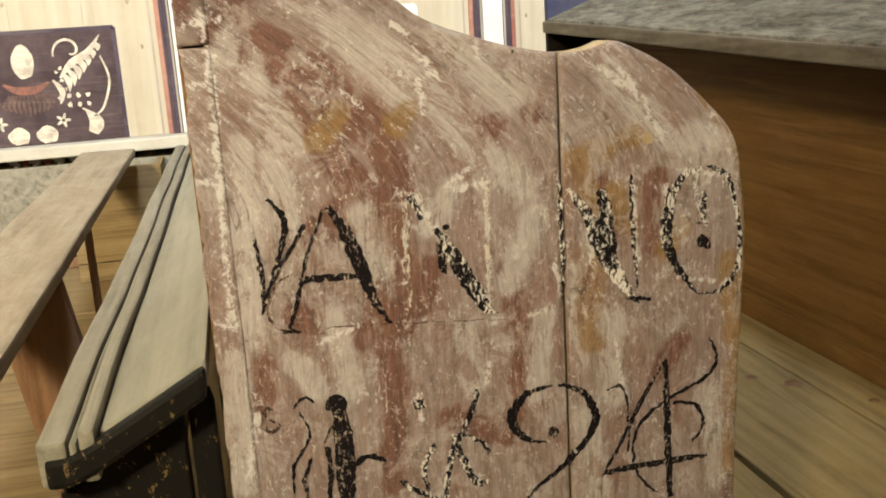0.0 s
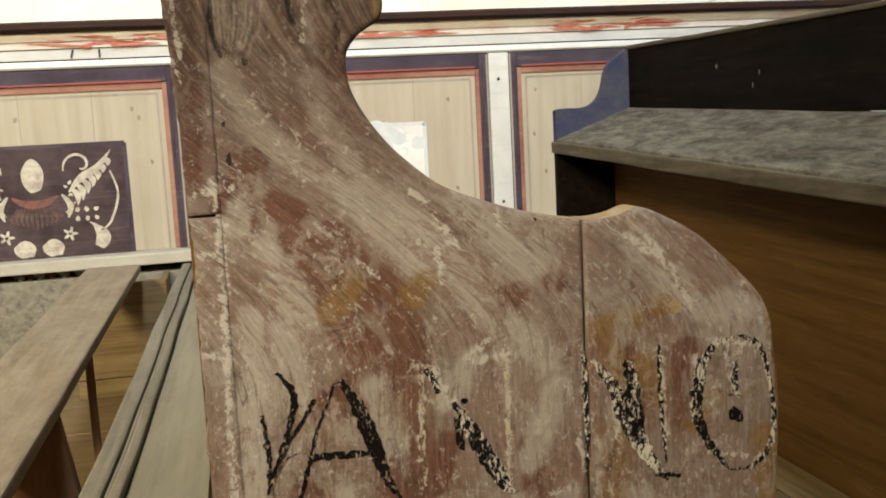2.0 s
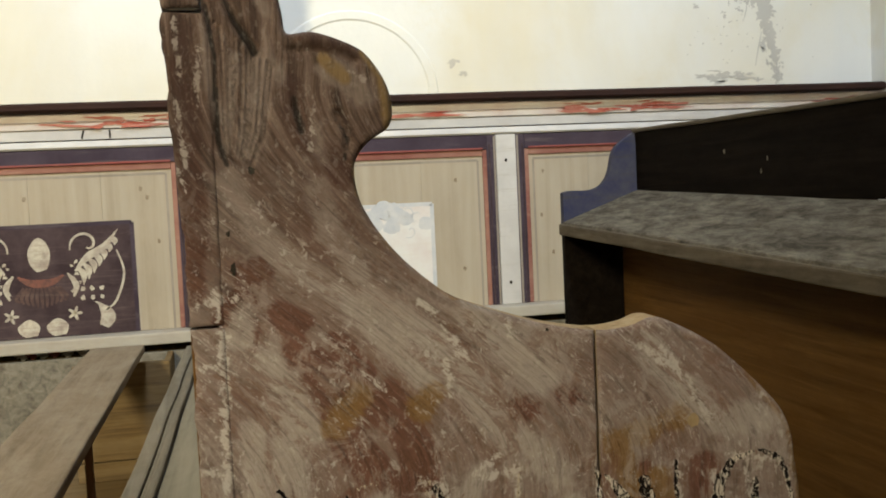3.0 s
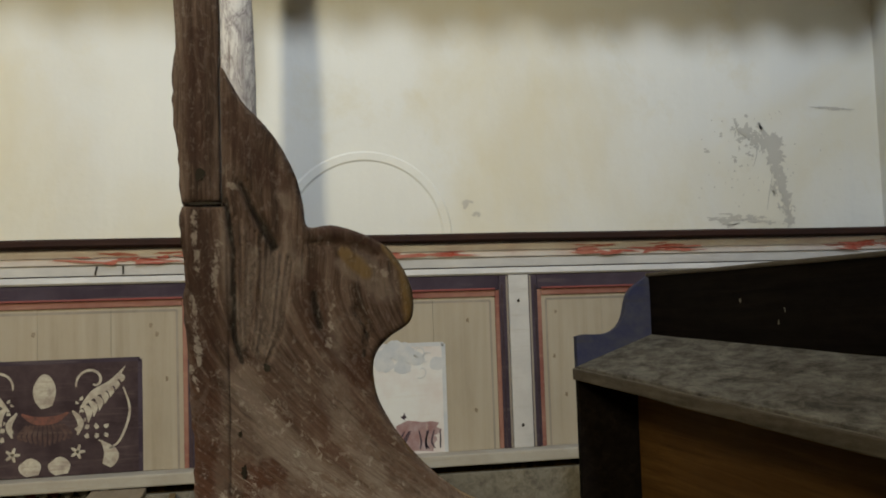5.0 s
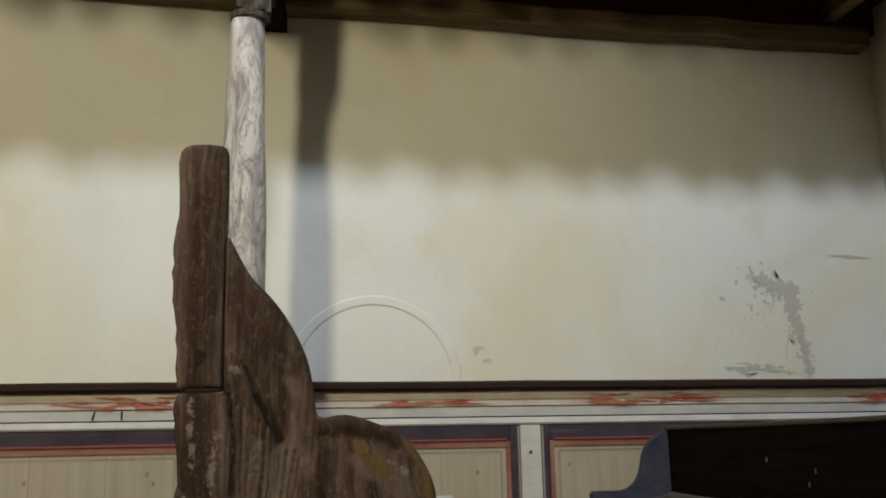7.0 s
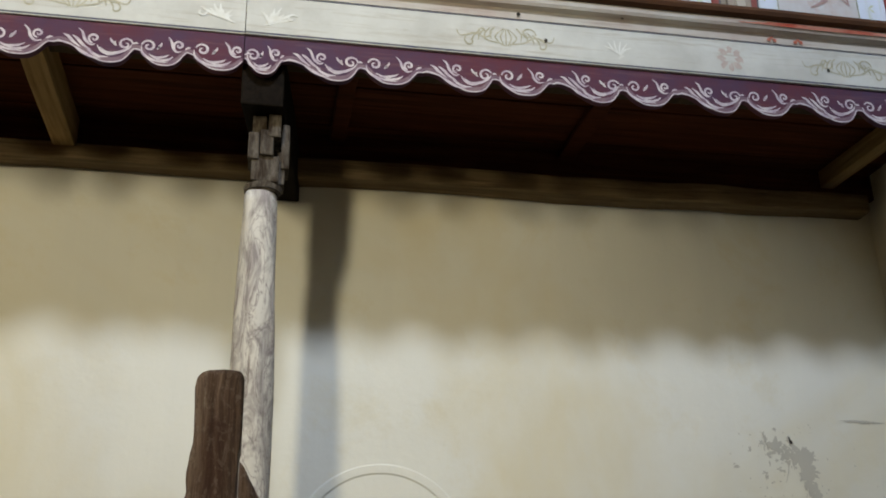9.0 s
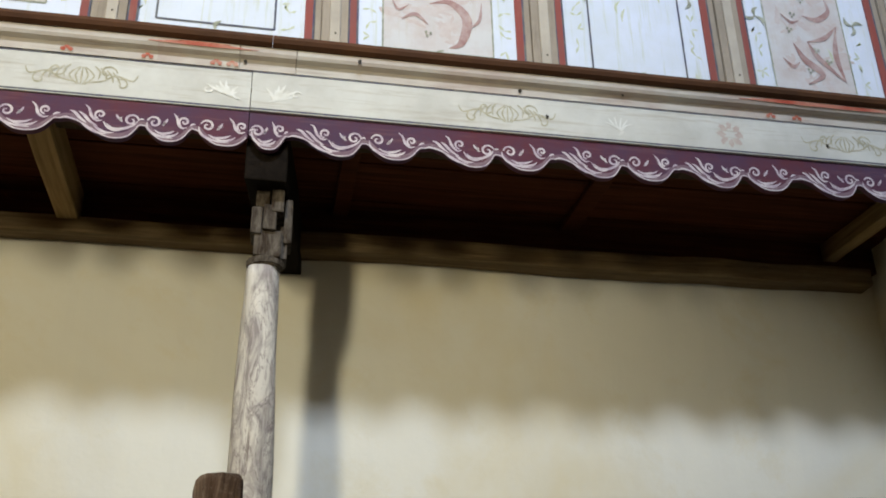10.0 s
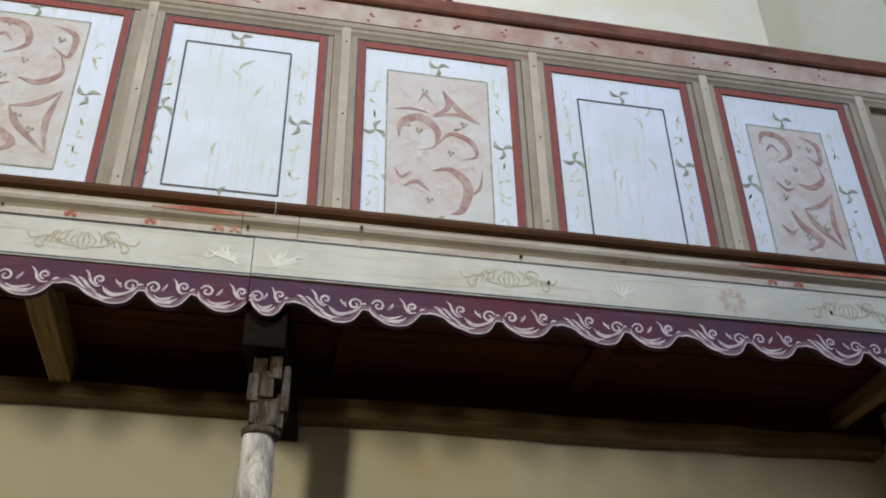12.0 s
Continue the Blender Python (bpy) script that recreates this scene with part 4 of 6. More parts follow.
INSET = [(0.14, 0.19, 3.04, 3.71), (0.14, 0.206, 3.041, 3.711), (0.134, 0.198, 3.028, 3.685), (0.163, 0.183, 3.003, 3.667), (0.176, 0.187, 2.996, 3.641), (0.160, 0.214, 2.996, 3.620)]
rnd = random.Random(21)
for i, (a, b) in enumerate(zip(STILES, STILES[1:])):
    x0, x1 = a + 0.045, b - 0.070
    Y = GY + 0.03
    flowered = i in (1, 3, 5)
    plain = not flowered
    panel = part("parapet_panel", put(bmesh.new(), x0, x1, Y, GY + 0.045, ZB, ZT, 0), WHITE_PANEL, gallery, "bluish white painted panel" if plain else "white painted panel with rose arabesque")
    for box in ((x0, x0 + 0.03, ZB, ZT), (x1 - 0.03, x1, ZB, ZT), (x0 + 0.03, x1 - 0.03, ZT - 0.034, ZT)):
        part("red_border", put(bmesh.new(), box[0], box[1], Y - 0.008, Y, box[2], box[3], 0.003), RED_BORDER, panel, "brick-red border")
    part("panel_bead", put(bmesh.new(), x1 + 0.003, b - 0.0455, GY + 0.022, GY + 0.045, ZB, ZT, 0.004), STILE_GREY, panel)
    # dark lines along the red borders, for contact shade in the recess
    bm = bmesh.new()
    for q in ([(x0 + 0.002, ZB), (x0 + 0.002, ZT)], [(x1 - 0.001, ZB), (x1 - 0.001, ZT)], [(x0, ZT - 0.002), (x1, ZT - 0.002)], [(x0 + 0.031, ZB), (x0 + 0.031, ZT - 0.035)]):
        ribbon(bm, q, 0.007, Y - 0.008, 0.0006, taper=False)
    part("border_line", bm, LINE_BLUE, panel, "blue-black line in place of contact shade")
    ix0, ix1, iz0, iz1 = a + INSET[i][0], b - INSET[i][1], INSET[i][2], INSET[i][3]
    if not plain:
        part("inner_field", put(bmesh.new(), ix0, ix1, Y - 0.0012, Y, iz0, iz1, 0), CREAM_PANEL, panel, "cream inner field")
    bm = bmesh.new()
    for q in ([(ix0, iz0), (ix0, iz1)], [(ix1, iz0), (ix1, iz1)], [(ix0, iz1), (ix1, iz1)], [(ix0, iz0), (ix1, iz0)]):
        ribbon(bm, q, 0.007 if plain else 0.006, Y, 0.0022, taper=False)
    part("inner_line", bm, LINE_BLUE if plain else MOTIF_GREEN, panel)
    faint = bmesh.new()
    for sx, sz, turn, size in (((ix0 + ix1) / 2, iz1 + 0.042, rnd.random() * 0.5, 0.048), ((ix0 + ix1) / 2, iz0 - 0.025, 3.2, 0.042), (ix0 - 0.038, 3.36 + rnd.gauss(0, 0.02), 1.2, 0.048), (ix1 + 0.045, 3.36 + rnd.gauss(0, 0.02), 0.2, 0.048)):
        bm = bmesh.new()
        trefoil(bm, sx, sz, turn, Y, size)
        part("sprig", bm, MOTIF_GREEN, panel, "grey-green painted sprig")
    for s in (ix0 - 0.045, ix1 + 0.045):
        for k in range(11):
            z = 3.04 + 0.058 * k + rnd.gauss(0, 0.02)
            if abs(z - 3.36) > 0.08:
                for q in range(2):
                    t = rnd.random() * 6.3
                    ribbon(faint, [(s, z, 0.003), (s + 0.016 * math.cos(t), z + 0.02 * math.sin(t), 0.008), (s + 0.024 * math.cos(t), z + 0.036 * math.sin(t), 0.003)], 0.005, Y, 0.0007)
    for k in range(5 if plain else 3):
        x, z = ix0 + 0.05 + rnd.random() * (ix1 - ix0 - 0.1), iz0 + 0.1 + 0.5 * rnd.random()
        ribbon(faint, [(x, z, 0.004), (x + rnd.gauss(0, 0.01), z + 0.03, 0.010), (x + rnd.gauss(0, 0.015), z + 0.06, 0.004)], 0.005, Y, 0.0019)
    part("faded_leaves", faint, LEAF_FADED, panel)
    if flowered:
        wash = bmesh.new()
        for k in range(34):
            blob(wash, ix0 + (ix1 - ix0) * rnd.uniform(0.08, 0.92), iz0 + (iz1 - iz0) * rnd.uniform(0.06, 0.94), rnd.uniform(0.008, 0.035), rnd.uniform(0.01, 0.05), Y, 0.0014 + 0.00001 * k, 0.9, rnd.random() * 3, k * 1.3, 22)
        part("rose_wash", wash, MOTIF_WASH, panel, "thin pinkish wash")
        bm, dots = bmesh.new(), bmesh.new()
        floral(bm, dots, ix0 + 0.01, ix1 - 0.01, iz0 + 0.01, iz1 - 0.01, Y, 0 if i == 3 else 1, rnd)
        part("arabesque", bm, MOTIF_RED, panel, "rose painted arabesque")
        part("berries", dots, MOTIF_GREEN, panel)

board("iron_pin", (0.615, 0.64, GY + 0.02, GY + 0.045, 4.035, 4.12), IRON, gallery, 0.003)

# ---- column ----
column = tagged(empty("column", (0.03, 2.95, 0.0)), "slender whitewashed wooden column with rough capital under the gallery", "column")
bm = bmesh.new()
rings = []
for k in range(61):
    z = 2.215 * k / 60
    r = 0.046 + 0.0185 * math.sin(math.pi * min(max((2.3 - z) / 1.9, 0), 1)) ** 0.9
    ring = []
    for i in range(28):
        a = 2 * math.pi * i / 28
        tw = 0.0016 * math.sin(5 * a + z * 9) + 0.003 * noise.noise(Vector((math.cos(a) * 2, math.sin(a) * 2, z * 4)))
        ring.append(bm.verts.new(((r + tw) * math.cos(a) + 0.006 * math.sin(z), (r + tw) * math.sin(a), z)))
    rings.append(ring)
for p, q in zip(rings, rings[1:]):
    for i in range(28):
        bm.faces.new((p[i], p[(i + 1) % 28], q[(i + 1) % 28], q[i]))
bm.faces.new(rings[0][::-1]), bm.faces.new(rings[-1])
for f in bm.faces:
    f.smooth = True
part("shaft", bm, COLUMN_WOOD, column)
bm = bmesh.new()
bmesh.ops.create_cone(bm, cap_ends=True, segments=24, radius1=0.056, radius2=0.060, depth=0.028, matrix=Matrix.Translation((0.012, 0, 2.229)))
bmesh.ops.bevel(bm, geom=bm.edges[:], offset=0.006, segments=2, affect="EDGES")
part("collar", bm, CAP_WOOD, column, "worn turned collar")
for x0, x1, y0, y1, z0, z1 in ((-0.038, 0.062, -0.05, 0.05, 2.243, 2.33), (-0.052, -0.012, -0.06, 0.04, 2.31, 2.40), (-0.01, 0.04, -0.065, 0.05, 2.325, 2.41), (0.018, 0.066, -0.07, 0.03, 2.385, 2.465), (-0.04, 0.012, -0.055, 0.04, 2.40, 2.463), (0.068, 0.10, -0.03, 0.06, 2.30, 2.45), (0.05, 0.085, -0.02, 0.06, 2.25, 2.36)):
    part("capital_block", put(bmesh.new(), 0.012 + (x0 - 0.012) * 0.82, 0.012 + (x1 - 0.012) * 0.82, y0, y1, z0, z1, 0.006, 0.012, 3), CAP_WOOD, column)

# ---- pew with the dated end board ----
pew = tagged(empty("dated_pew", (0.2, 0.8, 0.0)), "old wooden pew with painted, worn carved end board", "pew")
PX, PYY = 0.2, 0.8
BY = 0.80
RIGHT = [(0.034, 1.082), (0.046, 1.060), (0.060, 1.045), (0.073, 1.027), (0.083, 1.006), (0.088, 0.985), (0.091, 0.969), (0.108, 0.970), (0.128, 0.964), (0.147, 0.954),
         (0.160, 0.936), (0.166, 0.916), (0.163, 0.899), (0.146, 0.887), (0.136, 0.872), (0.137, 0.850), (0.146, 0.829), (0.160, 0.809), (0.180, 0.788), (0.206, 0.768),
         (0.243, 0.753), (0.280, 0.741), (0.322, 0.733), (0.349, 0.7345), (0.369, 0.740), (0.389, 0.733), (0.420, 0.715), (0.451, 0.688), (0.475, 0.662), (0.487, 0.641),
         (0.494, 0.600), (0.497, 0.553), (0.495, 0.50), (0.491, 0.42), (0.488, 0.30), (0.486, 0.15), (0.486, 0.0)]


def local(ob, parent):
    ob.parent = parent
    ob.matrix_parent_inverse = Matrix.Translation(parent.location).inverted()
    return ob


def pew_board_mat():
    """Rubbed-down distemper on old pine: the grain sweeps over towards the arm; red-brown rests, pale scraped smears,
    ochre and white chips lie where the wear masks put them. Groove shade and dimming by height are in the colour too.
    """
    m, n, l, b = shader("scraped_red_pew_paint", 0.62)
    b.inputs["Specular IOR Level"].default_value = 0.3
    tc, sep, comb, curve, add = (n.new("ShaderNode" + k) for k in ("TexCoord", "SeparateXYZ", "CombineXYZ", "MapRange", "Math"))
    l.new(tc.outputs["Object"], sep.inputs[0])
    curve.interpolation_type = "SMOOTHSTEP"
    for k, v in ((1, 0.62), (2, 0.93), (3, 0.0), (4, 0.25)):
        curve.inputs[k].default_value = v
    l.new(sep.outputs[2], curve.inputs[0])
    l.new(sep.outputs[0], add.inputs[0]), l.new(curve.outputs[0], add.inputs[1])
    wav, scl, add2 = n.new("ShaderNodeTexNoise"), n.new("ShaderNodeMath"), n.new("ShaderNodeMath")
    wav.inputs["Scale"].default_value, wav.inputs["Detail"].default_value = 13, 3
    l.new(tc.outputs["Object"], wav.inputs["Vector"])
    scl.operation, scl.inputs[1].default_value = "MULTIPLY", 0.016
    l.new(wav.outputs["Fac"], scl.inputs[0])
    l.new(add.outputs[0], add2.inputs[0]), l.new(scl.outputs[0], add2.inputs[1])
    l.new(add2.outputs[0], comb.inputs[0]), l.new(sep.outputs[1], comb.inputs[1]), l.new(sep.outputs[2], comb.inputs[2])

    def along(sx, sz, off=0.0):
        mp = n.new("ShaderNodeMapping")
        mp.inputs["Scale"].default_value, mp.inputs["Location"].default_value = (sx, sx, sz), (off, off, off)
        l.new(comb.outputs[0], mp.inputs["Vector"])
        return mp.outputs[0]

    def channels(name):
        at, sp = n.new("ShaderNodeAttribute"), n.new("ShaderNodeSeparateColor")
        at.attribute_name = name
        l.new(at.outputs["Color"], sp.inputs[0])
        return sp.outputs

    def masked(mask, nz, amount, lo, hi, top):
        """The mask with its outline broken up by a noise."""
        q = n.new("ShaderNodeMath")
        q.operation, q.inputs[1].default_value = "MULTIPLY_ADD", amount
        l.new(nz, q.inputs[0]), l.new(mask, q.inputs[2])
        rng = n.new("ShaderNodeMapRange")
        for k, value in ((1, lo), (2, hi), (3, 0.0), (4, top)):
            rng.inputs[k].default_value = value
        l.new(q.outputs[0], rng.inputs[0])
        return rng.outputs[0]

    def times(p, q):
        return blend(n, l, 1.0, p, q, "MULTIPLY")

    wear, marks = channels("wear"), channels("marks")
    v = coords(n, l)
    fib = noise_tex(n, l, along(50, 6.0), 2.4, 10, 0.78, 0.3)
    fine = noise_tex(n, l, along(170, 14.0, 3.3), 2.2, 6, 0.78, 0.2)
    sweep = noise_tex(n, l, along(13, 3.2, 1.7), 1.6, 13, 0.76, 0.35)
    mid = noise_tex(n, l, v, 34, 10, 0.74, 0.5)
    grit = noise_tex(n, l, v, 120, 8, 0.8, 0.4)
    ragged = noise_tex(n, l, along(34, 13, 5.1), 1.5, 12, 0.8, 0.5)
    brush = ramp(n, l, fine, [(0.32, 0.0), (0.66, 1.0)])
    col = blend(n, l, ramp(n, l, fib, [(0.36, 0.0), (0.62, 1.0)]), (0.205, 0.142, 0.108), (0.41, 0.325, 0.27))
    col = blend(n, l, ramp(n, l, sweep, [(0.46, 0.0), (0.56, 0.75)]), col, blend(n, l, brush, (0.19, 0.11, 0.078), (0.34, 0.232, 0.18)))
    col = blend(n, l, masked(wear[0], ragged, 2.4, 1.42, 1.70, 0.93), col, blend(n, l, brush, (0.10, 0.036, 0.021), (0.235, 0.108, 0.068)))
    col = blend(n, l, masked(wear[1], ragged, 2.4, 1.46, 1.9, 0.85), col, blend(n, l, brush, (0.40, 0.338, 0.28), (0.60, 0.53, 0.455)))
    col = blend(n, l, masked(wear[2], ragged, 2.2, 1.30, 1.65, 0.85), col, blend(n, l, brush, (0.20, 0.105, 0.026), (0.36, 0.215, 0.08)))
    blot = noise_tex(n, l, along(15, 9, 2.2), 2.0, 13, 0.8, 0.5)
    col = blend(n, l, ramp(n, l, blot, [(0.53, 0.0), (0.57, 0.6)]), col, blend(n, l, brush, (0.15, 0.07, 0.042), (0.28, 0.15, 0.095)))
    film = noise_tex(n, l, coords(n, l, (1.0, 1.0, 0.8), (0, 0.6, 0)), 26, 12, 0.78, 0.7)
    col = blend(n, l, ramp(n, l, film, [(0.51, 0.0), (0.58, 0.55)]), col, blend(n, l, brush, (0.40, 0.335, 0.28), (0.58, 0.51, 0.435)))
    # darker, streakier wood higher up, with dimmer light put into the colour
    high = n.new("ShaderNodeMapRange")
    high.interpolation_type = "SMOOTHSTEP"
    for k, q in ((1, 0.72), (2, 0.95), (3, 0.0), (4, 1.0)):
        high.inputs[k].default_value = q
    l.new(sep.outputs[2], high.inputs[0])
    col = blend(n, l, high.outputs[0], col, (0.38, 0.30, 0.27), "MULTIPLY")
    streak = noise_tex(n, l, along(75, 2.6, 9.3), 1.5, 9, 0.74, 0.35)
    bare = ramp(n, l, streak, [(0.39, (0.026, 0.0125, 0.008)), (0.47, (0.085, 0.050, 0.035)), (0.55, (0.165, 0.112, 0.084)), (0.65, (0.31, 0.235, 0.186))])
    bare = blend(n, l, masked(wear[1], ragged, 2.4, 1.40, 1.95, 0.6), bare, (0.30, 0.24, 0.198))
    bare = blend(n, l, masked(wear[0], ragged, 2.4, 1.45, 1.8, 0.6), bare, (0.055, 0.023, 0.016))
    bare = blend(n, l, masked(wear[2], ragged, 1.2, 0.95, 1.35, 0.8), bare, (0.27, 0.175, 0.06))
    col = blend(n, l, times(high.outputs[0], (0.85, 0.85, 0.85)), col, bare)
    # shade of the carved grooves, darkened into the colour
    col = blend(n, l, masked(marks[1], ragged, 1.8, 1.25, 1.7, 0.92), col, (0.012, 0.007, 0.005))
    split = noise_tex(n, l, along(9, 1.6, 6.6), 1.5, 4, 0.55, 0.6)
    lines = ramp(n, l, split, [(0.485, 0.0), (0.495, 0.7), (0.505, 0.0)])
    col = blend(n, l, times(lines, ramp(n, l, mid, [(0.46, 0.0), (0.58, 1.0)])), col, (0.06, 0.033, 0.022))
    fleck = noise_tex(n, l, along(60, 26, 4.4), 2.4, 8, 0.85, 0.8)
    sparse = blend(n, l, high.outputs[0], ramp(n, l, mid, [(0.46, 0.1), (0.56, 0.85)]), (0.12, 0.12, 0.12))
    col = blend(n, l, times(ramp(n, l, fleck, [(0.55, 0.0), (0.585, 0.9)]), sparse), col, (0.66, 0.60, 0.52))
    chip = blend(n, l, 0.5, grit, fleck)
    col = blend(n, l, masked(marks[0], chip, 7.0, 4.28, 4.5, 0.9), col, blend(n, l, high.outputs[0], (0.72, 0.67, 0.585), (0.36, 0.31, 0.26)))
    speck = noise_tex(n, l, coords(n, l, (1.0, 1.0, 0.7)), 210, 4, 0.7, 0.3)
    col = blend(n, l, times(ramp(n, l, speck, [(0.59, 0.0), (0.615, 0.8)]), sparse), col, (0.70, 0.65, 0.57))
    scrape = noise_tex(n, l, along(220, 3.0, 7.7), 1.4, 3, 0.6, 0.2)
    col = blend(n, l, times(ramp(n, l, scrape, [(0.68, 0.0), (0.72, 0.6)]), ramp(n, l, mid, [(0.5, 0.0), (0.6, 1.0)])), col, (0.66, 0.61, 0.53))
    col = blend(n, l, 0.7, col, ramp(n, l, fine, [(0.28, 0.5), (0.48, 1.0), (0.8, 1.0)]), "MULTIPLY")
    col = blend(n, l, 0.6, col, ramp(n, l, grit, [(0.3, 0.6), (0.5, 1.0), (0.8, 1.0)]), "MULTIPLY")
    col = blend(n, l, 1.0, col, (0.80, 0.82, 0.94), "MULTIPLY")
    l.new(col, b.inputs["Base Color"])
    l.new(ramp(n, l, mid, [(0.3, 0.38), (0.7, 0.68)]), b.inputs["Roughness"])
    relief(n, l, b, blend(n, l, 0.45, blend(n, l, 0.5, fib, fleck), blend(n, l, 0.5, sweep, grit)), 0.9, 0.005)
    return m


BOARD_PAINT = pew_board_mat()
EDGE_OCHRE = old_wood("ochre_board_edge", (0.20, 0.13, 0.06), (0.33, 0.245, 0.14), (0.44, 0.36, 0.25), "z", 0.4, (0.55, 0.47, 0.36), size=2)
# wear and painted groove shade on the boards: (reach, points along the stroke), in the plane of the board
RED_A = [(0.0092, (0.116, 0.74), (0.134, 0.714)),
        (0.0092, (0.082, 0.734), (0.088, 0.711), (0.104, 0.684)),
        (0.0089, (0.051, 0.777), (0.051, 0.747)),
        (0.0095, (0.263, 0.679), (0.246, 0.672)),
        (0.0096, (0.291, 0.685), (0.296, 0.677)),
        (0.0089, (0.074, 0.765), (0.091, 0.757)),
        (0.0151, (0.151, 0.694), (0.169, 0.653), (0.175, 0.633)),
        (0.0153, (0.116, 0.669), (0.144, 0.634), (0.17, 0.6)),
        (0.0156, (0.164, 0.586), (0.178, 0.539), (0.163, 0.513)),
        (0.015, (0.123, 0.614), (0.103, 0.597)),
        (0.0108, (0.199, 0.562), (0.187, 0.528)),
        (0.0112, (0.157, 0.49), (0.158, 0.438), (0.15, 0.363)),
        (0.0108, (0.144, 0.523), (0.156, 0.48)),
        (0.0116, (0.431, 0.463), (0.41, 0.433)),
        (0.0111, (0.353, 0.615), (0.357, 0.569))]
RED_B = [(0.0112, (0.409, 0.615), (0.406, 0.558)),
        (0.0114, (0.208, 0.419), (0.26, 0.394)),
        (0.0106, (0.05, 0.49), (0.042, 0.456)),
        (0.0107, (0.136, 0.603), (0.154, 0.522)),
        (0.0113, (0.267, 0.548), (0.279, 0.463), (0.263, 0.399)),
        (0.0107, (0.078, 0.532), (0.133, 0.504)),
        (0.009, (0.018, 0.893), (0.019, 0.84), (0.013, 0.784)),
        (0.0091, (0.093, 0.915), (0.1, 0.89)),
        (0.0092, (0.113, 0.873), (0.128, 0.868)),
        (0.009, (0.066, 0.801), (0.05, 0.793)),
        (0.009, (0.036, 0.765), (0.045, 0.777)),
        (0.0093, (0.078, 0.762), (0.087, 0.736), (0.116, 0.717)),
        (0.0094, (0.123, 0.699), (0.139, 0.681)),
        (0.0094, (0.153, 0.697), (0.165, 0.67)),
        (0.0089, (0.017, 0.969), (0.017, 0.913)),
        (0.0082, (0.015, 1.104), (0.013, 1.065), (0.015, 1.019))]
RED_C = [(0.008, (0.019, 0.967), (0.018, 0.916), (0.016, 0.862)),
        (0.0084, (0.037, 1.054), (0.048, 1.02), (0.071, 1)),
        (0.0085, (0.104, 0.966), (0.139, 0.954)),
        (0.0083, (0.094, 0.932), (0.098, 0.906)),
        (0.0083, (0.122, 0.879), (0.125, 0.86))]
PALE_A = [(0.0146, (0.141, 0.769), (0.189, 0.735), (0.238, 0.661), (0.281, 0.623)),
        (0.0137, (0.073, 0.712), (0.091, 0.674)),
        (0.0139, (0.071, 0.699), (0.076, 0.61)),
        (0.0144, (0.142, 0.612), (0.153, 0.567)),
        (0.0143, (0.219, 0.751), (0.274, 0.696)),
        (0.0152, (0.366, 0.713), (0.418, 0.65), (0.467, 0.65)),
        (0.0123, (0.051, 0.678), (0.048, 0.604), (0.043, 0.516)),
        (0.0134, (0.297, 0.503), (0.288, 0.429)),
        (0.0134, (0.335, 0.54), (0.327, 0.456)),
        (0.0128, (0.111, 0.527), (0.12, 0.459)),
        (0.0131, (0.223, 0.497), (0.231, 0.448)),
        (0.0137, (0.361, 0.495), (0.365, 0.417)),
        (0.0125, (0.221, 0.629), (0.199, 0.597)),
        (0.0128, (0.267, 0.538), (0.295, 0.596)),
        (0.0127, (0.027, 0.499), (0.02, 0.386)),
        (0.0143, (0.463, 0.402), (0.469, 0.319))]
PALE_B = [(0.0126, (0.074, 0.492), (0.091, 0.464)),
        (0.0139, (0.337, 0.399), (0.346, 0.328)),
        (0.0112, (0.042, 0.864), (0.071, 0.813), (0.119, 0.776), (0.184, 0.703)),
        (0.0106, (0.07, 0.944), (0.059, 0.887)),
        (0.0109, (0.128, 0.943), (0.143, 0.922)),
        (0.011, (0.106, 0.852), (0.117, 0.818), (0.136, 0.792)),
        (0.0109, (0.066, 0.73), (0.088, 0.677)),
        (0.0107, (0.048, 0.765), (0.045, 0.748)),
        (0.0044, (0.034, 0.967), (0.034, 0.937), (0.041, 0.908)),
        (0.0044, (0.052, 0.952), (0.048, 0.915), (0.043, 0.886)),
        (0.0045, (0.078, 0.947), (0.085, 0.936)),
        (0.0046, (0.112, 0.943), (0.142, 0.919)),
        (0.0045, (0.063, 0.944), (0.059, 0.907)),
        (0.0045, (0.107, 0.898), (0.111, 0.876)),
        (0.0046, (0.071, 0.993), (0.076, 0.985))]
OCHRE_A = [(0.011, (0.338, 0.632), (0.352, 0.58)),
        (0.0111, (0.369, 0.609), (0.379, 0.577)),
        (0.0118, (0.479, 0.534), (0.486, 0.456)),
        (0.0103, (0.186, 0.694), (0.176, 0.685)),
        (0.0113, (0.341, 0.555), (0.344, 0.475)),
        (0.0113, (0.417, 0.552), (0.428, 0.572)),
        (0.0108, (0.386, 0.657), (0.333, 0.642)),
        (0.0121, (0.486, 0.427), (0.484, 0.328)),
        (0.0101, (0.13, 0.698), (0.11, 0.677)),
        (0.0061, (0.16, 0.942), (0.163, 0.9)),
        (0.0061, (0.116, 0.95), (0.131, 0.935))]
# dark strokes that paint shade into the carved grooves
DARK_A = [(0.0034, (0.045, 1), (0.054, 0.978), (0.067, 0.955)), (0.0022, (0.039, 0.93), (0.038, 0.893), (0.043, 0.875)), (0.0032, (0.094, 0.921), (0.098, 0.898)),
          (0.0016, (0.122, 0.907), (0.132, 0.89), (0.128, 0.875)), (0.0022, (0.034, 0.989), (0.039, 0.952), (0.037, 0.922))]
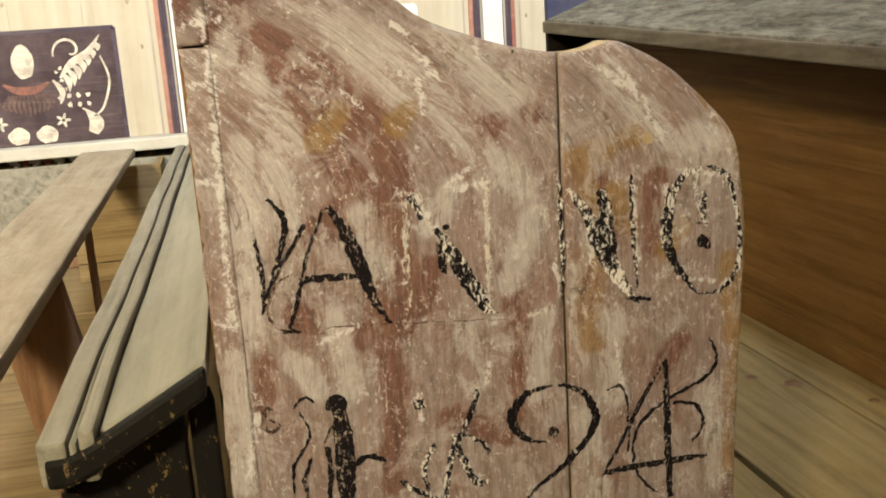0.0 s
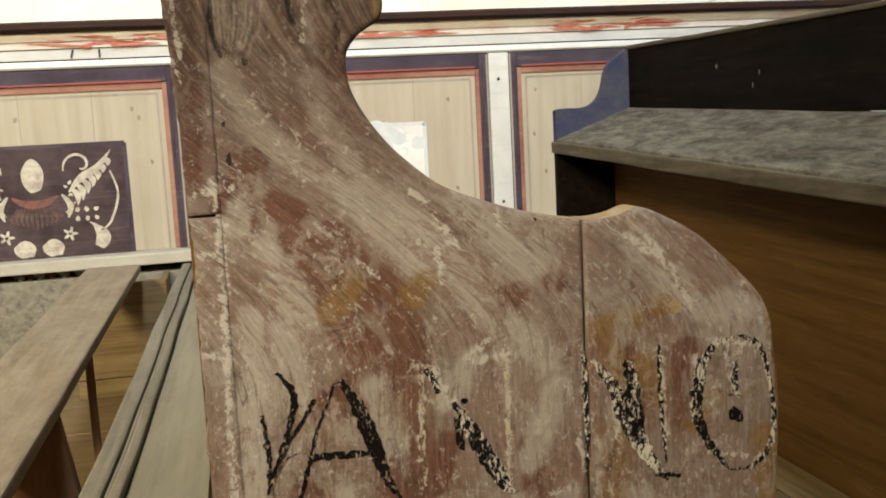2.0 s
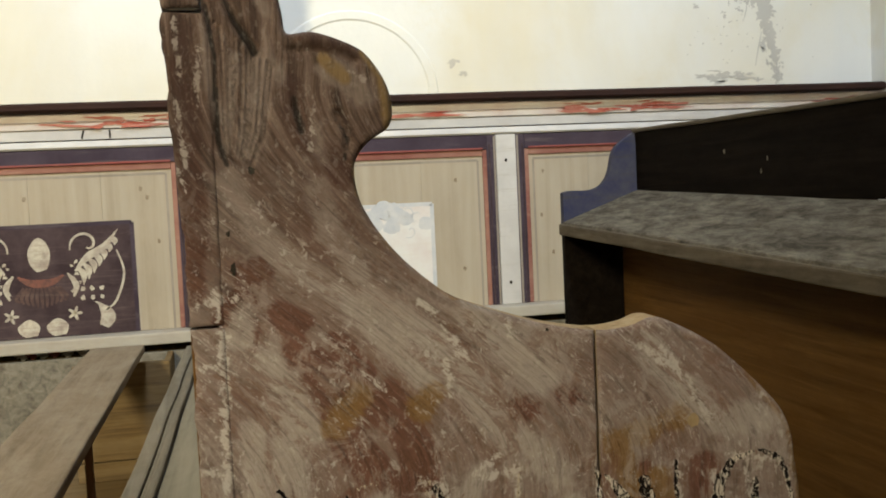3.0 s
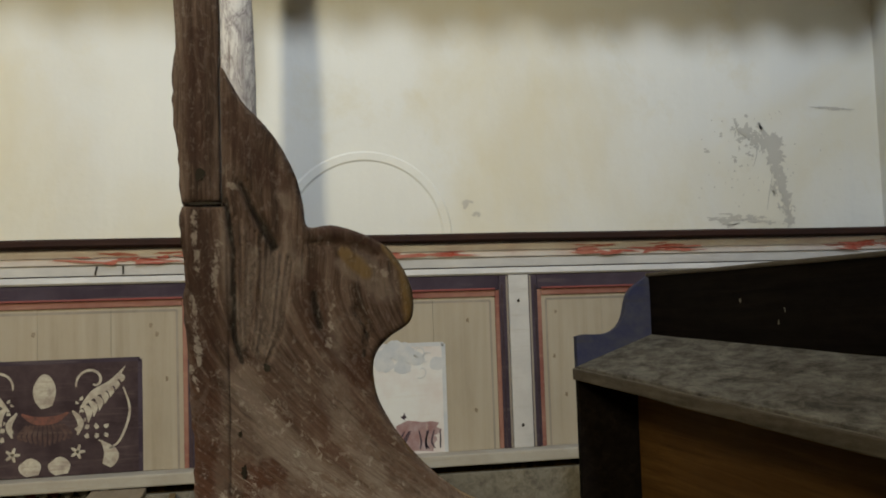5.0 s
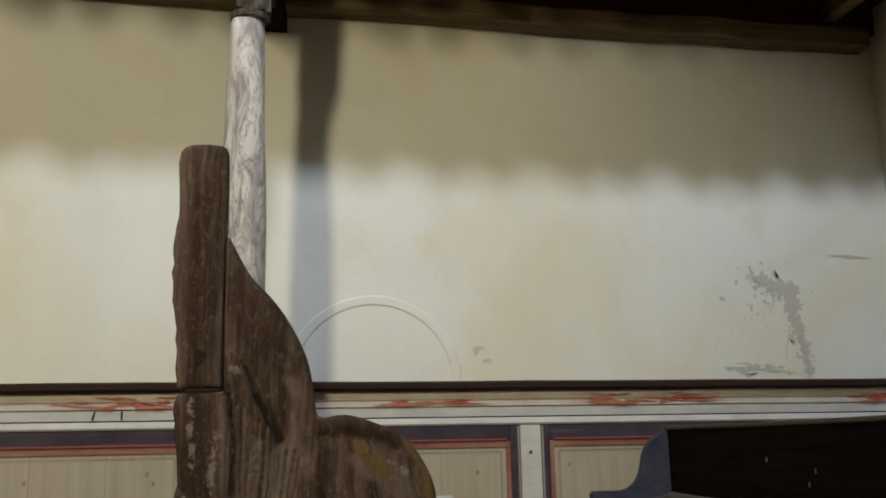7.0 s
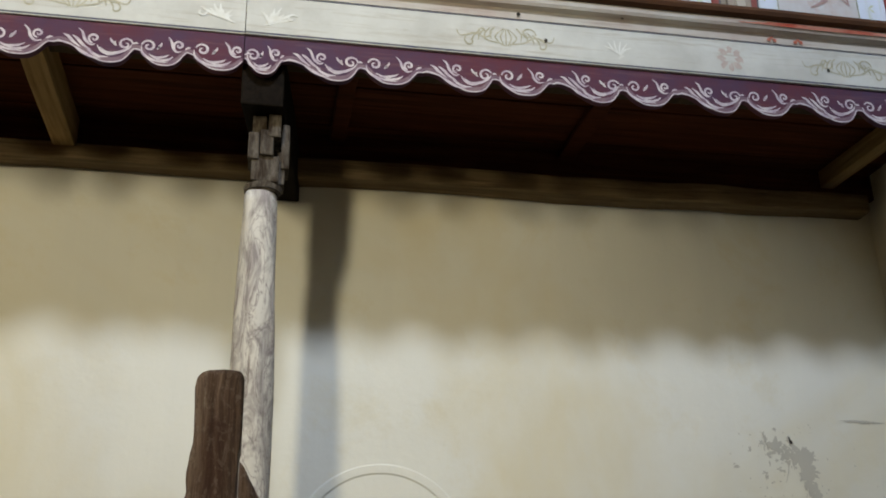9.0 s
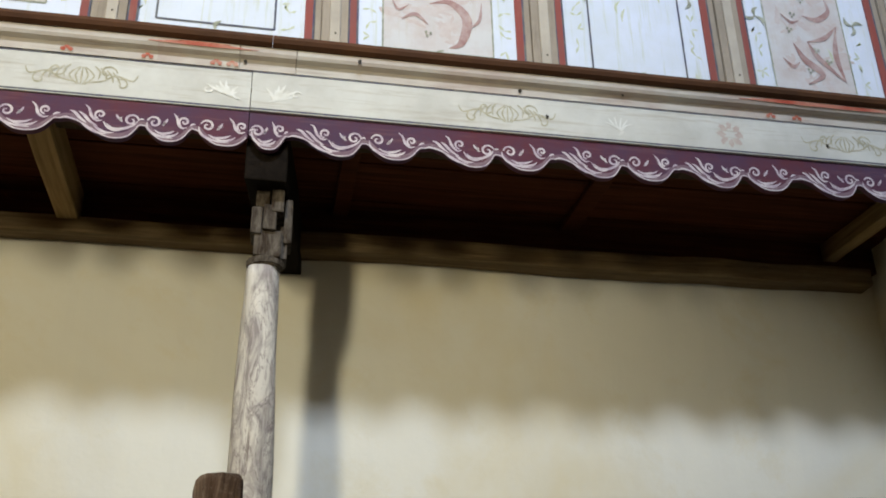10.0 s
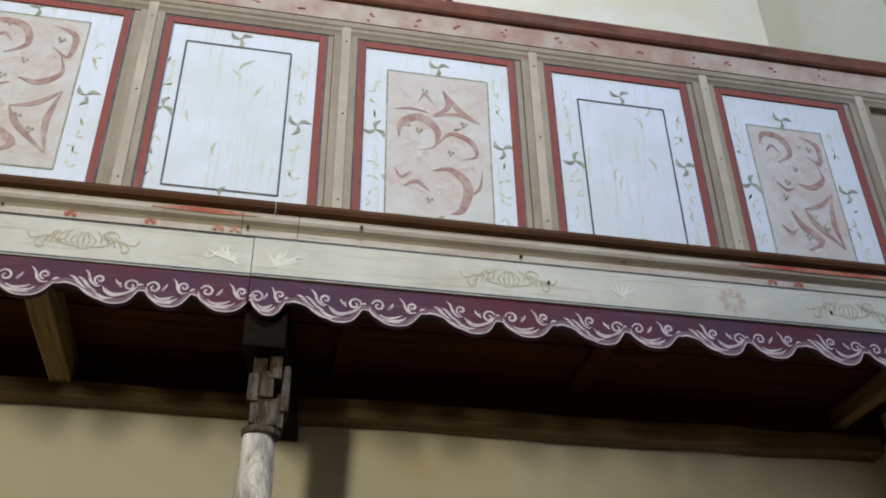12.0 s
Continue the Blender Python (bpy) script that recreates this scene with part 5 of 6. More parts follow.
CHIP_A = [(0.0033, (0.035, 0.75), (0.032, 0.706), (0.03, 0.648), (0.027, 0.582), (0.027, 0.538)),
        (0.0032, (0.006, 0.654), (0.033, 0.65)),
        (0.0033, (-0.002, 0.542), (0.03, 0.528)),
        (0.0032, (0.178, 0.767), (0.191, 0.757)),
        (0.0033, (0.197, 0.746), (0.212, 0.724)),
        (0.0033, (0.248, 0.754), (0.249, 0.735)),
        (0.0034, (0.356, 0.718), (0.386, 0.697)),
        (0.0034, (0.172, 0.629), (0.191, 0.622), (0.199, 0.601)),
        (0.0034, (0.221, 0.626), (0.251, 0.628)),
        (0.0034, (0.026, 0.395), (0.043, 0.466)),
        (0.0034, (0.216, 0.629), (0.236, 0.642)),
        (0.0035, (0.374, 0.717), (0.397, 0.686), (0.412, 0.655)),
        (0.0024, (0.181, 0.623), (0.175, 0.549)),
        (0.0025, (0.251, 0.626), (0.248, 0.52)),
        (0.0025, (0.317, 0.629), (0.315, 0.574))]
CHIP_B = [(0.0025, (0.309, 0.554), (0.318, 0.511)),
        (0.0025, (0.342, 0.591), (0.346, 0.544)),
        (0.0026, (0.417, 0.609), (0.417, 0.557)),
        (0.0026, (0.385, 0.612), (0.389, 0.544)),
        (0.0026, (0.445, 0.606), (0.456, 0.569)),
        (0.0025, (0.281, 0.505), (0.305, 0.51)),
        (0.0025, (0.179, 0.445), (0.18, 0.423)),
        (0.0026, (0.366, 0.467), (0.371, 0.427)),
        (0.0025, (0.247, 0.467), (0.241, 0.447)),
        (0.0024, (0.094, 0.504), (0.134, 0.517)),
        (0.0026, (0.428, 0.623), (0.478, 0.613)),
        (0.0025, (0.204, 0.596), (0.231, 0.553), (0.25, 0.52)),
        (0.0026, (0.428, 0.524), (0.479, 0.512)),
        (0.0025, (0.029, 0.787), (0.031, 0.749), (0.03, 0.708)),
        (0.0025, (0.012, 0.73), (0.036, 0.726)),
        (0.0025, (0.014, 0.773), (0.045, 0.777))]
CHIP_C = [(0.0026, (0.132, 0.716), (0.149, 0.701)),
        (0.0026, (0.198, 0.719), (0.201, 0.692)),
        (0.0024, (0.015, 0.873), (0.01, 0.921)),
        (0.0019, (0.025, 0.919), (0.028, 0.959)),
        (0.0018, (0.012, 0.982), (0.014, 0.938)),
        (0.0018, (0.009, 0.873), (0.013, 0.855)),
        (0.0019, (0.034, 1.001), (0.043, 0.997)),
        (0.0019, (0.107, 0.913), (0.103, 0.883)),
        (0.0019, (0.131, 0.942), (0.146, 0.934))]
CARVE_A = [(0.0028, (0.045, 1.0), (0.054, 0.98), (0.068, 0.954)), (0.0026, (0.095, 0.917), (0.099, 0.896)),
           (0.0022, (0.124, 0.909), (0.132, 0.897), (0.13, 0.884)), (0.0026, (0.093, 0.956), (0.115, 0.957), (0.14, 0.948))]
# narrow flutes fanned between the post and the scroll
FLUTES = [(0.0011, *(((1 - u) * a[0] + u * b[0] + 0.0007 * math.sin(9 * u * 6.3), (1 - u) * a[1] + u * b[1])
                     for a, b in zip(((0.037, 0.980), (0.038, 0.945), (0.037, 0.905), (0.040, 0.880)), ((0.079, 0.945), (0.076, 0.925), (0.071, 0.895), (0.060, 0.872)))))
          for u in (k / 12 for k in range(13))]
CHIP_ALL = [(1.7 * reach, *line) for reach, *line in CHIP_A + CHIP_B + CHIP_C]
OCHRE_EDGE = [(0.0050, (0.147, 0.954), (0.160, 0.936), (0.166, 0.916), (0.163, 0.899)), (0.0028, (0.136, 0.872), (0.137, 0.850), (0.160, 0.809), (0.206, 0.768)),
              (0.0050, (0.451, 0.688), (0.487, 0.641), (0.494, 0.600), (0.497, 0.553), (0.495, 0.500), (0.491, 0.42), (0.488, 0.30))]
WEAR_AND_SHADE = {"red": RED_A + RED_B + RED_C, "pale": PALE_A + PALE_B, "ochre": OCHRE_A + OCHRE_EDGE, "groove_shade": DARK_A, "chip": CHIP_ALL, "flute": FLUTES, "carve": CARVE_A}


def stroke_mask(pts, strokes):
    """How strongly each point lies on the strokes, from 0 to 1."""
    best = np.zeros(len(pts))
    for reach, *line in strokes:
        line = np.array(line, float)
        for p, q in zip(line, line[1:]):
            d = q - p
            u = np.clip(((pts - p) @ d) / (d @ d + 1e-12), 0, 1)[:, None]
            best = np.maximum(best, np.exp(-(((pts - p - u * d) ** 2).sum(1)) / reach ** 2))
    return best


def edge_distance(pts, outline):
    best = np.full(len(pts), 9.0)
    for p, q in zip(outline, np.roll(outline, -1, 0)):
        d = q - p
        u = np.clip(((pts - p) @ d) / (d @ d + 1e-12), 0, 1)[:, None]
        best = np.minimum(best, ((pts - p - u * d) ** 2).sum(1))
    return np.sqrt(best)


def inside(pts, outline):
    odd = np.zeros(len(pts), bool)
    for (x0, z0), (x1, z1) in zip(outline, np.roll(outline, -1, 0)):
        cross = (z0 > pts[:, 1]) != (z1 > pts[:, 1])
        odd ^= cross & (pts[:, 0] < (x1 - x0) * (pts[:, 1] - z0) / (z1 - z0 + 1e-12) + x0)
    return odd


def worn_board(name, outline, y0, y1, rounding, step=0.0026):
    """A board cut to an outline, its front carved, fluted, rubbed round at the edges, with wear and groove-shade masks
    for the paint.
    """
    outline = np.array(outline, float)
    lo, hi = outline.min(0), outline.max(0)
    grid = [np.stack(np.meshgrid(np.arange(lo[0], hi[0], k), np.arange(z0, z1, k)), -1).reshape(-1, 2)
            for k, z0, z1 in ((step, max(lo[1], 0.28), hi[1]), (0.02, lo[1], 0.27)) if z1 > z0]
    if lo[0] < 0.03 < hi[0] - 0.1:
        grid.append(np.stack(np.meshgrid(np.arange(0.036, 0.082, 0.0009), np.arange(0.87, 0.985, 0.002)), -1).reshape(-1, 2))
    grid = np.concatenate(grid)
    grid += np.random.RandomState(5).uniform(-0.3, 0.3, grid.shape) * step
    grid = grid[inside(grid, outline)]
    grid = grid[edge_distance(grid, outline) > step * 0.5]
    ring = [list(range(len(outline)))]
    got = delaunay_2d_cdt([Vector(p) for p in np.concatenate([outline, grid])], [], ring, 1, 1e-6)
    flat = np.array([tuple(p) for p in got[0]])
    gap = edge_distance(flat, outline)
    reach = rounding * np.array([1.0 + 0.7 * noise.noise(Vector((p[0] * 45, 2.0, p[1] * 45))) for p in flat])
    k = np.clip(gap / reach, 0, 1)
    depth = reach * (1 - np.sqrt(np.clip(1 - (1 - k) ** 2, 0, 1))) * 0.8
    mask = {key: stroke_mask(flat, strokes) for key, strokes in WEAR_AND_SHADE.items()}
    # flutes are darkened as well, as shade in their hollows
    mask["groove_shade"] = np.maximum(mask["groove_shade"], 0.45 * mask["flute"])
    rough = np.array([noise.noise(Vector((p[0] * 120 + p[1] * 40, 0.4, p[1] * 30))) for p in flat])
    depth = depth + 0.004 * mask["carve"] + 0.0018 * mask["flute"] + 0.0012 * mask["groove_shade"] + 0.0003 * (1 + rough) * (1 + 2.5 * np.clip((flat[:, 1] - 0.72) / 0.1, 0, 1))
    n = len(flat)
    faces = [tuple(f) for f in got[2]]
    seen = Counter(tuple(sorted((f[i], f[(i + 1) % len(f)]))) for f in faces for i in range(len(f)))
    rim = [(f[i], f[(i + 1) % len(f)]) for f in faces for i in range(len(f)) if seen[tuple(sorted((f[i], f[(i + 1) % len(f)])))] == 1]
    verts = [(p[0], y0 + d, p[1]) for p, d in zip(flat, depth)] + [(p[0], y1, p[1]) for p in flat]
    me = bpy.data.meshes.new(name)
    me.from_pydata(verts, [], faces + [(b, a, a + n, b + n) for a, b in rim] + [tuple(i + n for i in f[::-1]) for f in faces])
    me.polygons.foreach_set("use_smooth", [i < len(faces) for i in range(len(me.polygons))])
    me.polygons.foreach_set("material_index", [int(len(faces) <= i < len(faces) + len(rim)) for i in range(len(me.polygons))])
    for label, keys in (("wear", ("red", "pale", "ochre")), ("marks", ("chip", "groove_shade", "carve"))):
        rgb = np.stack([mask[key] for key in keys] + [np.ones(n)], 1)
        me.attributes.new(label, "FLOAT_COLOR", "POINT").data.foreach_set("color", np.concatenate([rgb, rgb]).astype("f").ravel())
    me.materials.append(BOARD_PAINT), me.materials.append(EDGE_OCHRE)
    return local(new(name, me), pew)


curve = [p for p in smooth(RIGHT, 4)]
SPLIT = 0.320
# the broad board, with a crack that divides off the outer plank
inner = [(0.0298, 0.0), (0.0298, 0.97), (0.0312, 0.985), (0.0312, 1.085)] + [tuple(p) for p in curve if p[0] < SPLIT - 0.0008 and p[1] > 0.70] + [(SPLIT - 0.0008, 0.7332), (SPLIT - 0.0018, 0.60), (SPLIT - 0.0012, 0.0)]
outer = [(SPLIT + 0.0004, 0.0), (SPLIT + 0.0004, 0.60), (SPLIT + 0.0010, 0.7332)] + [tuple(p) for p in curve if p[0] > SPLIT + 0.002 and not (p[1] > 0.80)]
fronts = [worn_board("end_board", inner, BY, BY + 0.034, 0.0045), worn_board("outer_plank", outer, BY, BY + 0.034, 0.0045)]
local(board("crack_back", (SPLIT - 0.01, SPLIT + 0.01, BY + 0.012, BY + 0.030, 0.02, 0.715), BLACK_GAP_WOOD, None, 0), pew)
# the rear post, in three lengths, a little proud of the board
for z0, z1, name in ((0.0, 0.757, "post_lower"), (0.759, 0.984, "post_middle"), (0.987, 1.144, "post_head")):
    n = max(4, int((z1 - z0) / 0.006))
    edge_x = 0.0305 if name == "post_head" else 0.0350
    outline = [(edge_x + (0.0012 if name == "post_head" and z0 + (z1 - z0) * i / n > 1.09 else 0), z0 + (z1 - z0) * i / n) for i in range(n + 1)]
    lean = lambda z: 0.0105 - 0.0115 * min(max((z - 0.80) / 0.26, 0), 1)
    back = [(lean(z0 + (z1 - z0) * i / n) + 0.0030 * noise.noise(Vector((0, 7.7, (z0 + (z1 - z0) * i / n) * 38))) + 0.0022 * noise.noise(Vector((3, 1.7, (z0 + (z1 - z0) * i / n) * 110))), z0 + (z1 - z0) * i / n) for i in range(n, -1, -1)]
    if name == "post_head":
        # the head is worn smooth, drawn in a little at the neck and rounded at its corners
        worn = lambda z: min(max((z - 1.075) / 0.02, 0), 1)
        back = [(x + worn(z) * (0.0006 + 0.0008 * math.cos((z - 1.10) * 70) - x), z) for x, z in back if z < z1 - 0.008]
        outline = [p for p in outline if p[1] < z1 - 0.006]
        outline += [(0.0314, z1 - 0.004), (0.0298, z1 - 0.0012), (0.0270, z1), (0.0180, z1 + 0.0006), (0.0080, z1 - 0.0004), (0.0040, z1 - 0.0020), (0.0014, z1 - 0.0052)]
    ob = worn_board(name, outline + back, BY - 0.0010, BY + 0.045, 0.0017, 0.0022)
    ob.data.materials[1] = BOARD_PAINT
    fronts.append(ob)
FRONT_TREES = [BVHTree.FromPolygons([v.co for v in ob.data.vertices], [p.vertices for p in ob.data.polygons]) for ob in fronts]


def lay_on(ob, gap=0.0005):
    """Lays a flat mark on the carved front of the boards."""
    for v in ob.data.vertices:
        lift = BY - v.co.y
        hits = [h for h in (tree.ray_cast(Vector((v.co.x, 0.5, v.co.z)), Vector((0, 1, 0)))[0] for tree in FRONT_TREES) if h and h.y < BY + 0.02]
        v.co.y = (min(h.y for h in hits) if hits else BY) - max(lift, gap)
    return ob


local(board("seat", (0.03, 0.44, BY + 0.036, 2.84, 0.39, 0.425), SEAT_WOOD, None, 0.006), pew)
local(board("backrest", (0.008, 0.034, BY + 0.046, 2.84, 0.2, 0.90), BROWN_BACK, None, 0.004), pew)

# screw holes, knots, scraped lines
for x, z, rx, rz, d in ((0.043, 0.799, 0.0022, 0.0045, 0), (0.041, 0.825, 0.0016, 0.002, 0), (0.060, 0.870, 0.0028, 0.0028, 0), (0.279, 0.737, 0.0012, 0.0012, 0), (0.017, 1.006, 0.003, 0.0042, 0.0018), (0.021, 0.9858, 0.011, 0.0010, 0.0018)):
    lay_on(local(part("crack" if rx > 0.01 else "screw_hole", blob(bmesh.new(), x, z, rx, rz, BY, 0.0007, 0.3, seed=x * 9), IRON), pew))
bm = bmesh.new()
blob(bm, 0.400, 0.654, 0.0055, 0.0055, BY, 0.0006, 0.12, n=14)
lay_on(local(part("knot", bm, EDGE_OCHRE, None), pew))


def chipped(name, black, under, amount, gone, scale=260):
    """Black brush paint flaked in small chips: some show a pale ground, some the board itself."""
    m, n, l, b = shader(name, 0.6)
    b.inputs["Specular IOR Level"].default_value = 0.1
    v = coords(n, l, (1.3, 1.3, 0.7))
    a = noise_tex(n, l, v, scale, 5, 0.75, 0.5)
    big = noise_tex(n, l, v, 40, 5, 0.7)
    mix = n.new("ShaderNodeMath")
    mix.operation = "ADD"
    l.new(a, mix.inputs[0]), l.new(ramp(n, l, big, [(0.35, 0.0), (0.7, 0.16)]), mix.inputs[1])
    col = blend(n, l, ramp(n, l, mix.outputs[0], [(0.56 - amount, 0.0), (0.59 - amount, 1.0)]), black, under)
    l.new(col, b.inputs["Base Color"])
    c = noise_tex(n, l, coords(n, l, (1.5, 1.5, 0.6), (0, 0, 0.4)), scale * 0.7, 6, 0.8, 0.8)
    l.new(ramp(n, l, c, [(0.56 - gone, 1.0), (0.585 - gone, 0.0)]), b.inputs["Alpha"])
    relief(n, l, b, a, 0.3, 0.001)
    return m


BLACK_FLAKE = chipped("blackened_flaked_wood", (0.007, 0.006, 0.005), (0.12, 0.08, 0.034), -0.115, -1.0, scale=120)
BLACK_PAINT = chipped("black_letter_paint", (0.007, 0.005, 0.006), (0.36, 0.29, 0.24), -0.10, -0.04)
BLACK_FLAKED = chipped("flaked_letter_paint", (0.007, 0.005, 0.006), (0.60, 0.56, 0.52), -0.03, -0.02)
PALE_FLAKED = chipped("ghost_letter_paint", (0.06, 0.045, 0.038), (0.52, 0.46, 0.39), 0.12, 0.09)
BROWN_LINE = chipped("thin_brown_paint", (0.05, 0.03, 0.022), (0.3, 0.22, 0.16), -0.06, 0.03)


def lettering(name, strokes):
    """One painted character, brushed on the end board."""
    kinds = {"B": BLACK_PAINT, "F": BLACK_FLAKED, "P": PALE_FLAKED, "N": BROWN_LINE}
    order = sorted({s[0] for s in strokes})
    bm = bmesh.new()
    for k, (m, w, pts) in enumerate(strokes):
        before = len(bm.faces)
        ribbon(bm, pts, w * (1.05 if len(pts[0]) == 2 else 1.0), BY, 0.0006 + 0.00006 * k, 14)
        bm.faces.ensure_lookup_table()
        for f in bm.faces[before:]:
            f.material_index = order.index(m)
    for v in bm.verts:
        v.co += Vector((noise.noise(v.co * 260) * 0.0022, 0, noise.noise(v.co * 240 + Vector((9, 0, 0))) * 0.0022))
    return lay_on(local(part(name, bm, [kinds[m] for m in order], None, "flaked black painted stroke" if name in ("ruled_line", "scratch") else "chipped black painted character"), pew))


STROKES = [
    ("B", 0.0034, [(0.111, 0.621), (0.094, 0.584), (0.081, 0.541), (0.073, 0.521)]),
    ("B", 0.0039, [(0.068, 0.519), (0.082, 0.518)]),
    ("B", 0.0118, [(0.114, 0.622, 0.0069), (0.127, 0.599, 0.0118), (0.137, 0.569, 0.0127), (0.147, 0.537, 0.0088), (0.159, 0.514, 0.0059)]),
    ("B", 0.0064, [(0.085, 0.562), (0.109, 0.562), (0.140, 0.560)]),
    ("B", 0.0049, [(0.066, 0.633), (0.077, 0.617), (0.076, 0.600), (0.068, 0.577), (0.055, 0.542)]),
    ("B", 0.0039, [(0.052, 0.601), (0.054, 0.579), (0.055, 0.554), (0.052, 0.536)]),
    ("B", 0.0029, [(0.092, 0.607), (0.079, 0.588), (0.062, 0.563), (0.054, 0.540)]),
    ("N", 0.0024, [(0.086, 0.567), (0.068, 0.563), (0.057, 0.544), (0.060, 0.526), (0.072, 0.518)]),
    ("B", 0.0059, [(0.090, 0.607), (0.094, 0.607)]),
]
lettering("letter_a", STROKES)
STROKES = [
    ("P", 0.0039, [(0.178, 0.628), (0.178, 0.589), (0.178, 0.526)]),
    ("P", 0.0039, [(0.171, 0.628), (0.184, 0.626)]),
    ("F", 0.0059, [(0.184, 0.624), (0.193, 0.603)]),
    ("F", 0.0137, [(0.204, 0.594, 0.0069), (0.217, 0.570, 0.0137), (0.231, 0.543, 0.0147), (0.245, 0.518, 0.0108), (0.255, 0.511, 0.0039)]),
    ("P", 0.0029, [(0.251, 0.626), (0.249, 0.576), (0.249, 0.530)]),
    ("B", 0.0059, [(0.206, 0.581), (0.209, 0.553)]),
    ("B", 0.0049, [(0.211, 0.596), (0.214, 0.591)]),
]
lettering("letter_n", STROKES)
STROKES = [
    ("F", 0.0039, [(0.316, 0.629), (0.317, 0.573), (0.317, 0.516)]),
    ("F", 0.0157, [(0.322, 0.618, 0.0049), (0.342, 0.591, 0.0127), (0.355, 0.559, 0.0176), (0.373, 0.525, 0.0127), (0.390, 0.503, 0.0059)]),
    ("F", 0.0127, [(0.355, 0.613), (0.360, 0.579), (0.365, 0.553)]),
    ("F", 0.0039, [(0.383, 0.623), (0.384, 0.576), (0.388, 0.518)]),
    ("B", 0.0039, [(0.377, 0.509), (0.401, 0.507)]),
]
lettering("letter_n_second", STROKES)
STROKES = [
    ("F", 0.0118, [(0.453, 0.624, 0.0039), (0.431, 0.614, 0.0088), (0.420, 0.593, 0.0118), (0.417, 0.562, 0.0118), (0.426, 0.535, 0.0098), (0.446, 0.507, 0.0049)]),
    ("F", 0.0064, [(0.456, 0.624, 0.0039), (0.476, 0.613, 0.0069), (0.486, 0.581, 0.0044), (0.490, 0.543, 0.0059), (0.483, 0.517, 0.0064), (0.463, 0.504, 0.0049), (0.446, 0.506, 0.0029)]),
    ("F", 0.0069, [(0.453, 0.601), (0.453, 0.575)]),
    ("B", 0.0108, [(0.448, 0.559), (0.455, 0.553), (0.460, 0.554)]),
    ("N", 0.0020, [(0.444, 0.573), (0.461, 0.570)]),
]
lettering("letter_o", STROKES)
STROKES = [
    ("B", 0.0147, [(0.098, 0.451), (0.116, 0.445)]),
    ("B", 0.0186, [(0.108, 0.448, 0.0167), (0.110, 0.413, 0.0176), (0.109, 0.381, 0.0186), (0.110, 0.336, 0.0167)]),
    ("B", 0.0054, [(0.113, 0.385), (0.129, 0.395), (0.146, 0.388)]),
    ("B", 0.0024, [(0.069, 0.450), (0.078, 0.458), (0.088, 0.453)]),
    ("B", 0.0024, [(0.074, 0.446), (0.081, 0.422), (0.066, 0.398), (0.062, 0.369)]),
    ("B", 0.0034, [(0.081, 0.401), (0.073, 0.382), (0.076, 0.354)]),
    ("B", 0.0049, [(0.095, 0.410), (0.096, 0.383), (0.092, 0.356)]),
    ("B", 0.0024, [(0.108, 0.440), (0.093, 0.414)]),
    ("N", 0.0034, [(0.056, 0.449), (0.046, 0.453), (0.043, 0.440), (0.049, 0.431), (0.056, 0.437), (0.049, 0.442)]),
]
lettering("digit_one", STROKES)
STROKES = [
    ("F", 0.0064, [(0.234, 0.445), (0.224, 0.417), (0.207, 0.386), (0.199, 0.354), (0.200, 0.328)]),
    ("F", 0.0054, [(0.191, 0.397), (0.179, 0.374), (0.185, 0.345)]),
    ("F", 0.0039, [(0.218, 0.401), (0.236, 0.390), (0.241, 0.377)]),
    ("F", 0.0108, [(0.177, 0.441), (0.182, 0.432)]),
    ("F", 0.0049, [(0.156, 0.367), (0.173, 0.353), (0.199, 0.338)]),
    ("F", 0.0069, [(0.207, 0.403), (0.226, 0.355), (0.239, 0.353)]),
]
lettering("digit_six", STROKES)
STROKES = [
    ("B", 0.0083, [(0.304, 0.436, 0.0039), (0.278, 0.431, 0.0078), (0.264, 0.411, 0.0098), (0.273, 0.390, 0.0073), (0.295, 0.381, 0.0039)]),
    ("B", 0.0069, [(0.308, 0.437, 0.0039), (0.332, 0.425, 0.0069), (0.344, 0.400, 0.0083), (0.334, 0.377, 0.0069), (0.307, 0.352, 0.0054), (0.282, 0.335, 0.0044), (0.270, 0.318, 0.0039)]),
    ("B", 0.0098, [(0.299, 0.394), (0.306, 0.387)]),
]
lettering("digit_nine", STROKES)
STROKES = [
    ("B", 0.0044, [(0.416, 0.446), (0.393, 0.413), (0.370, 0.371), (0.350, 0.338)]),
    ("B", 0.0069, [(0.415, 0.443), (0.416, 0.386), (0.418, 0.321), (0.419, 0.303)]),
    ("B", 0.0064, [(0.351, 0.341), (0.386, 0.342), (0.427, 0.342), (0.457, 0.342)]),
    ("B", 0.0034, [(0.459, 0.462), (0.467, 0.439), (0.454, 0.421), (0.422, 0.408), (0.393, 0.390), (0.381, 0.363), (0.386, 0.333), (0.406, 0.309)]),
    ("B", 0.0039, [(0.422, 0.401), (0.445, 0.396), (0.453, 0.375), (0.441, 0.358)]),
    ("B", 0.0029, [(0.355, 0.424), (0.371, 0.424), (0.377, 0.398), (0.376, 0.358)]),
]
lettering("digit_four", STROKES)
STROKES = [
    ("P", 0.0024, [(0.124, 0.628), (0.144, 0.632)]),
]
lettering("scratch", STROKES)
STROKES = [
    ("N", 0.0010, [(0.096, 0.519), (0.164, 0.514), (0.265, 0.504)]),
]
lettering("ruled_line", STROKES)

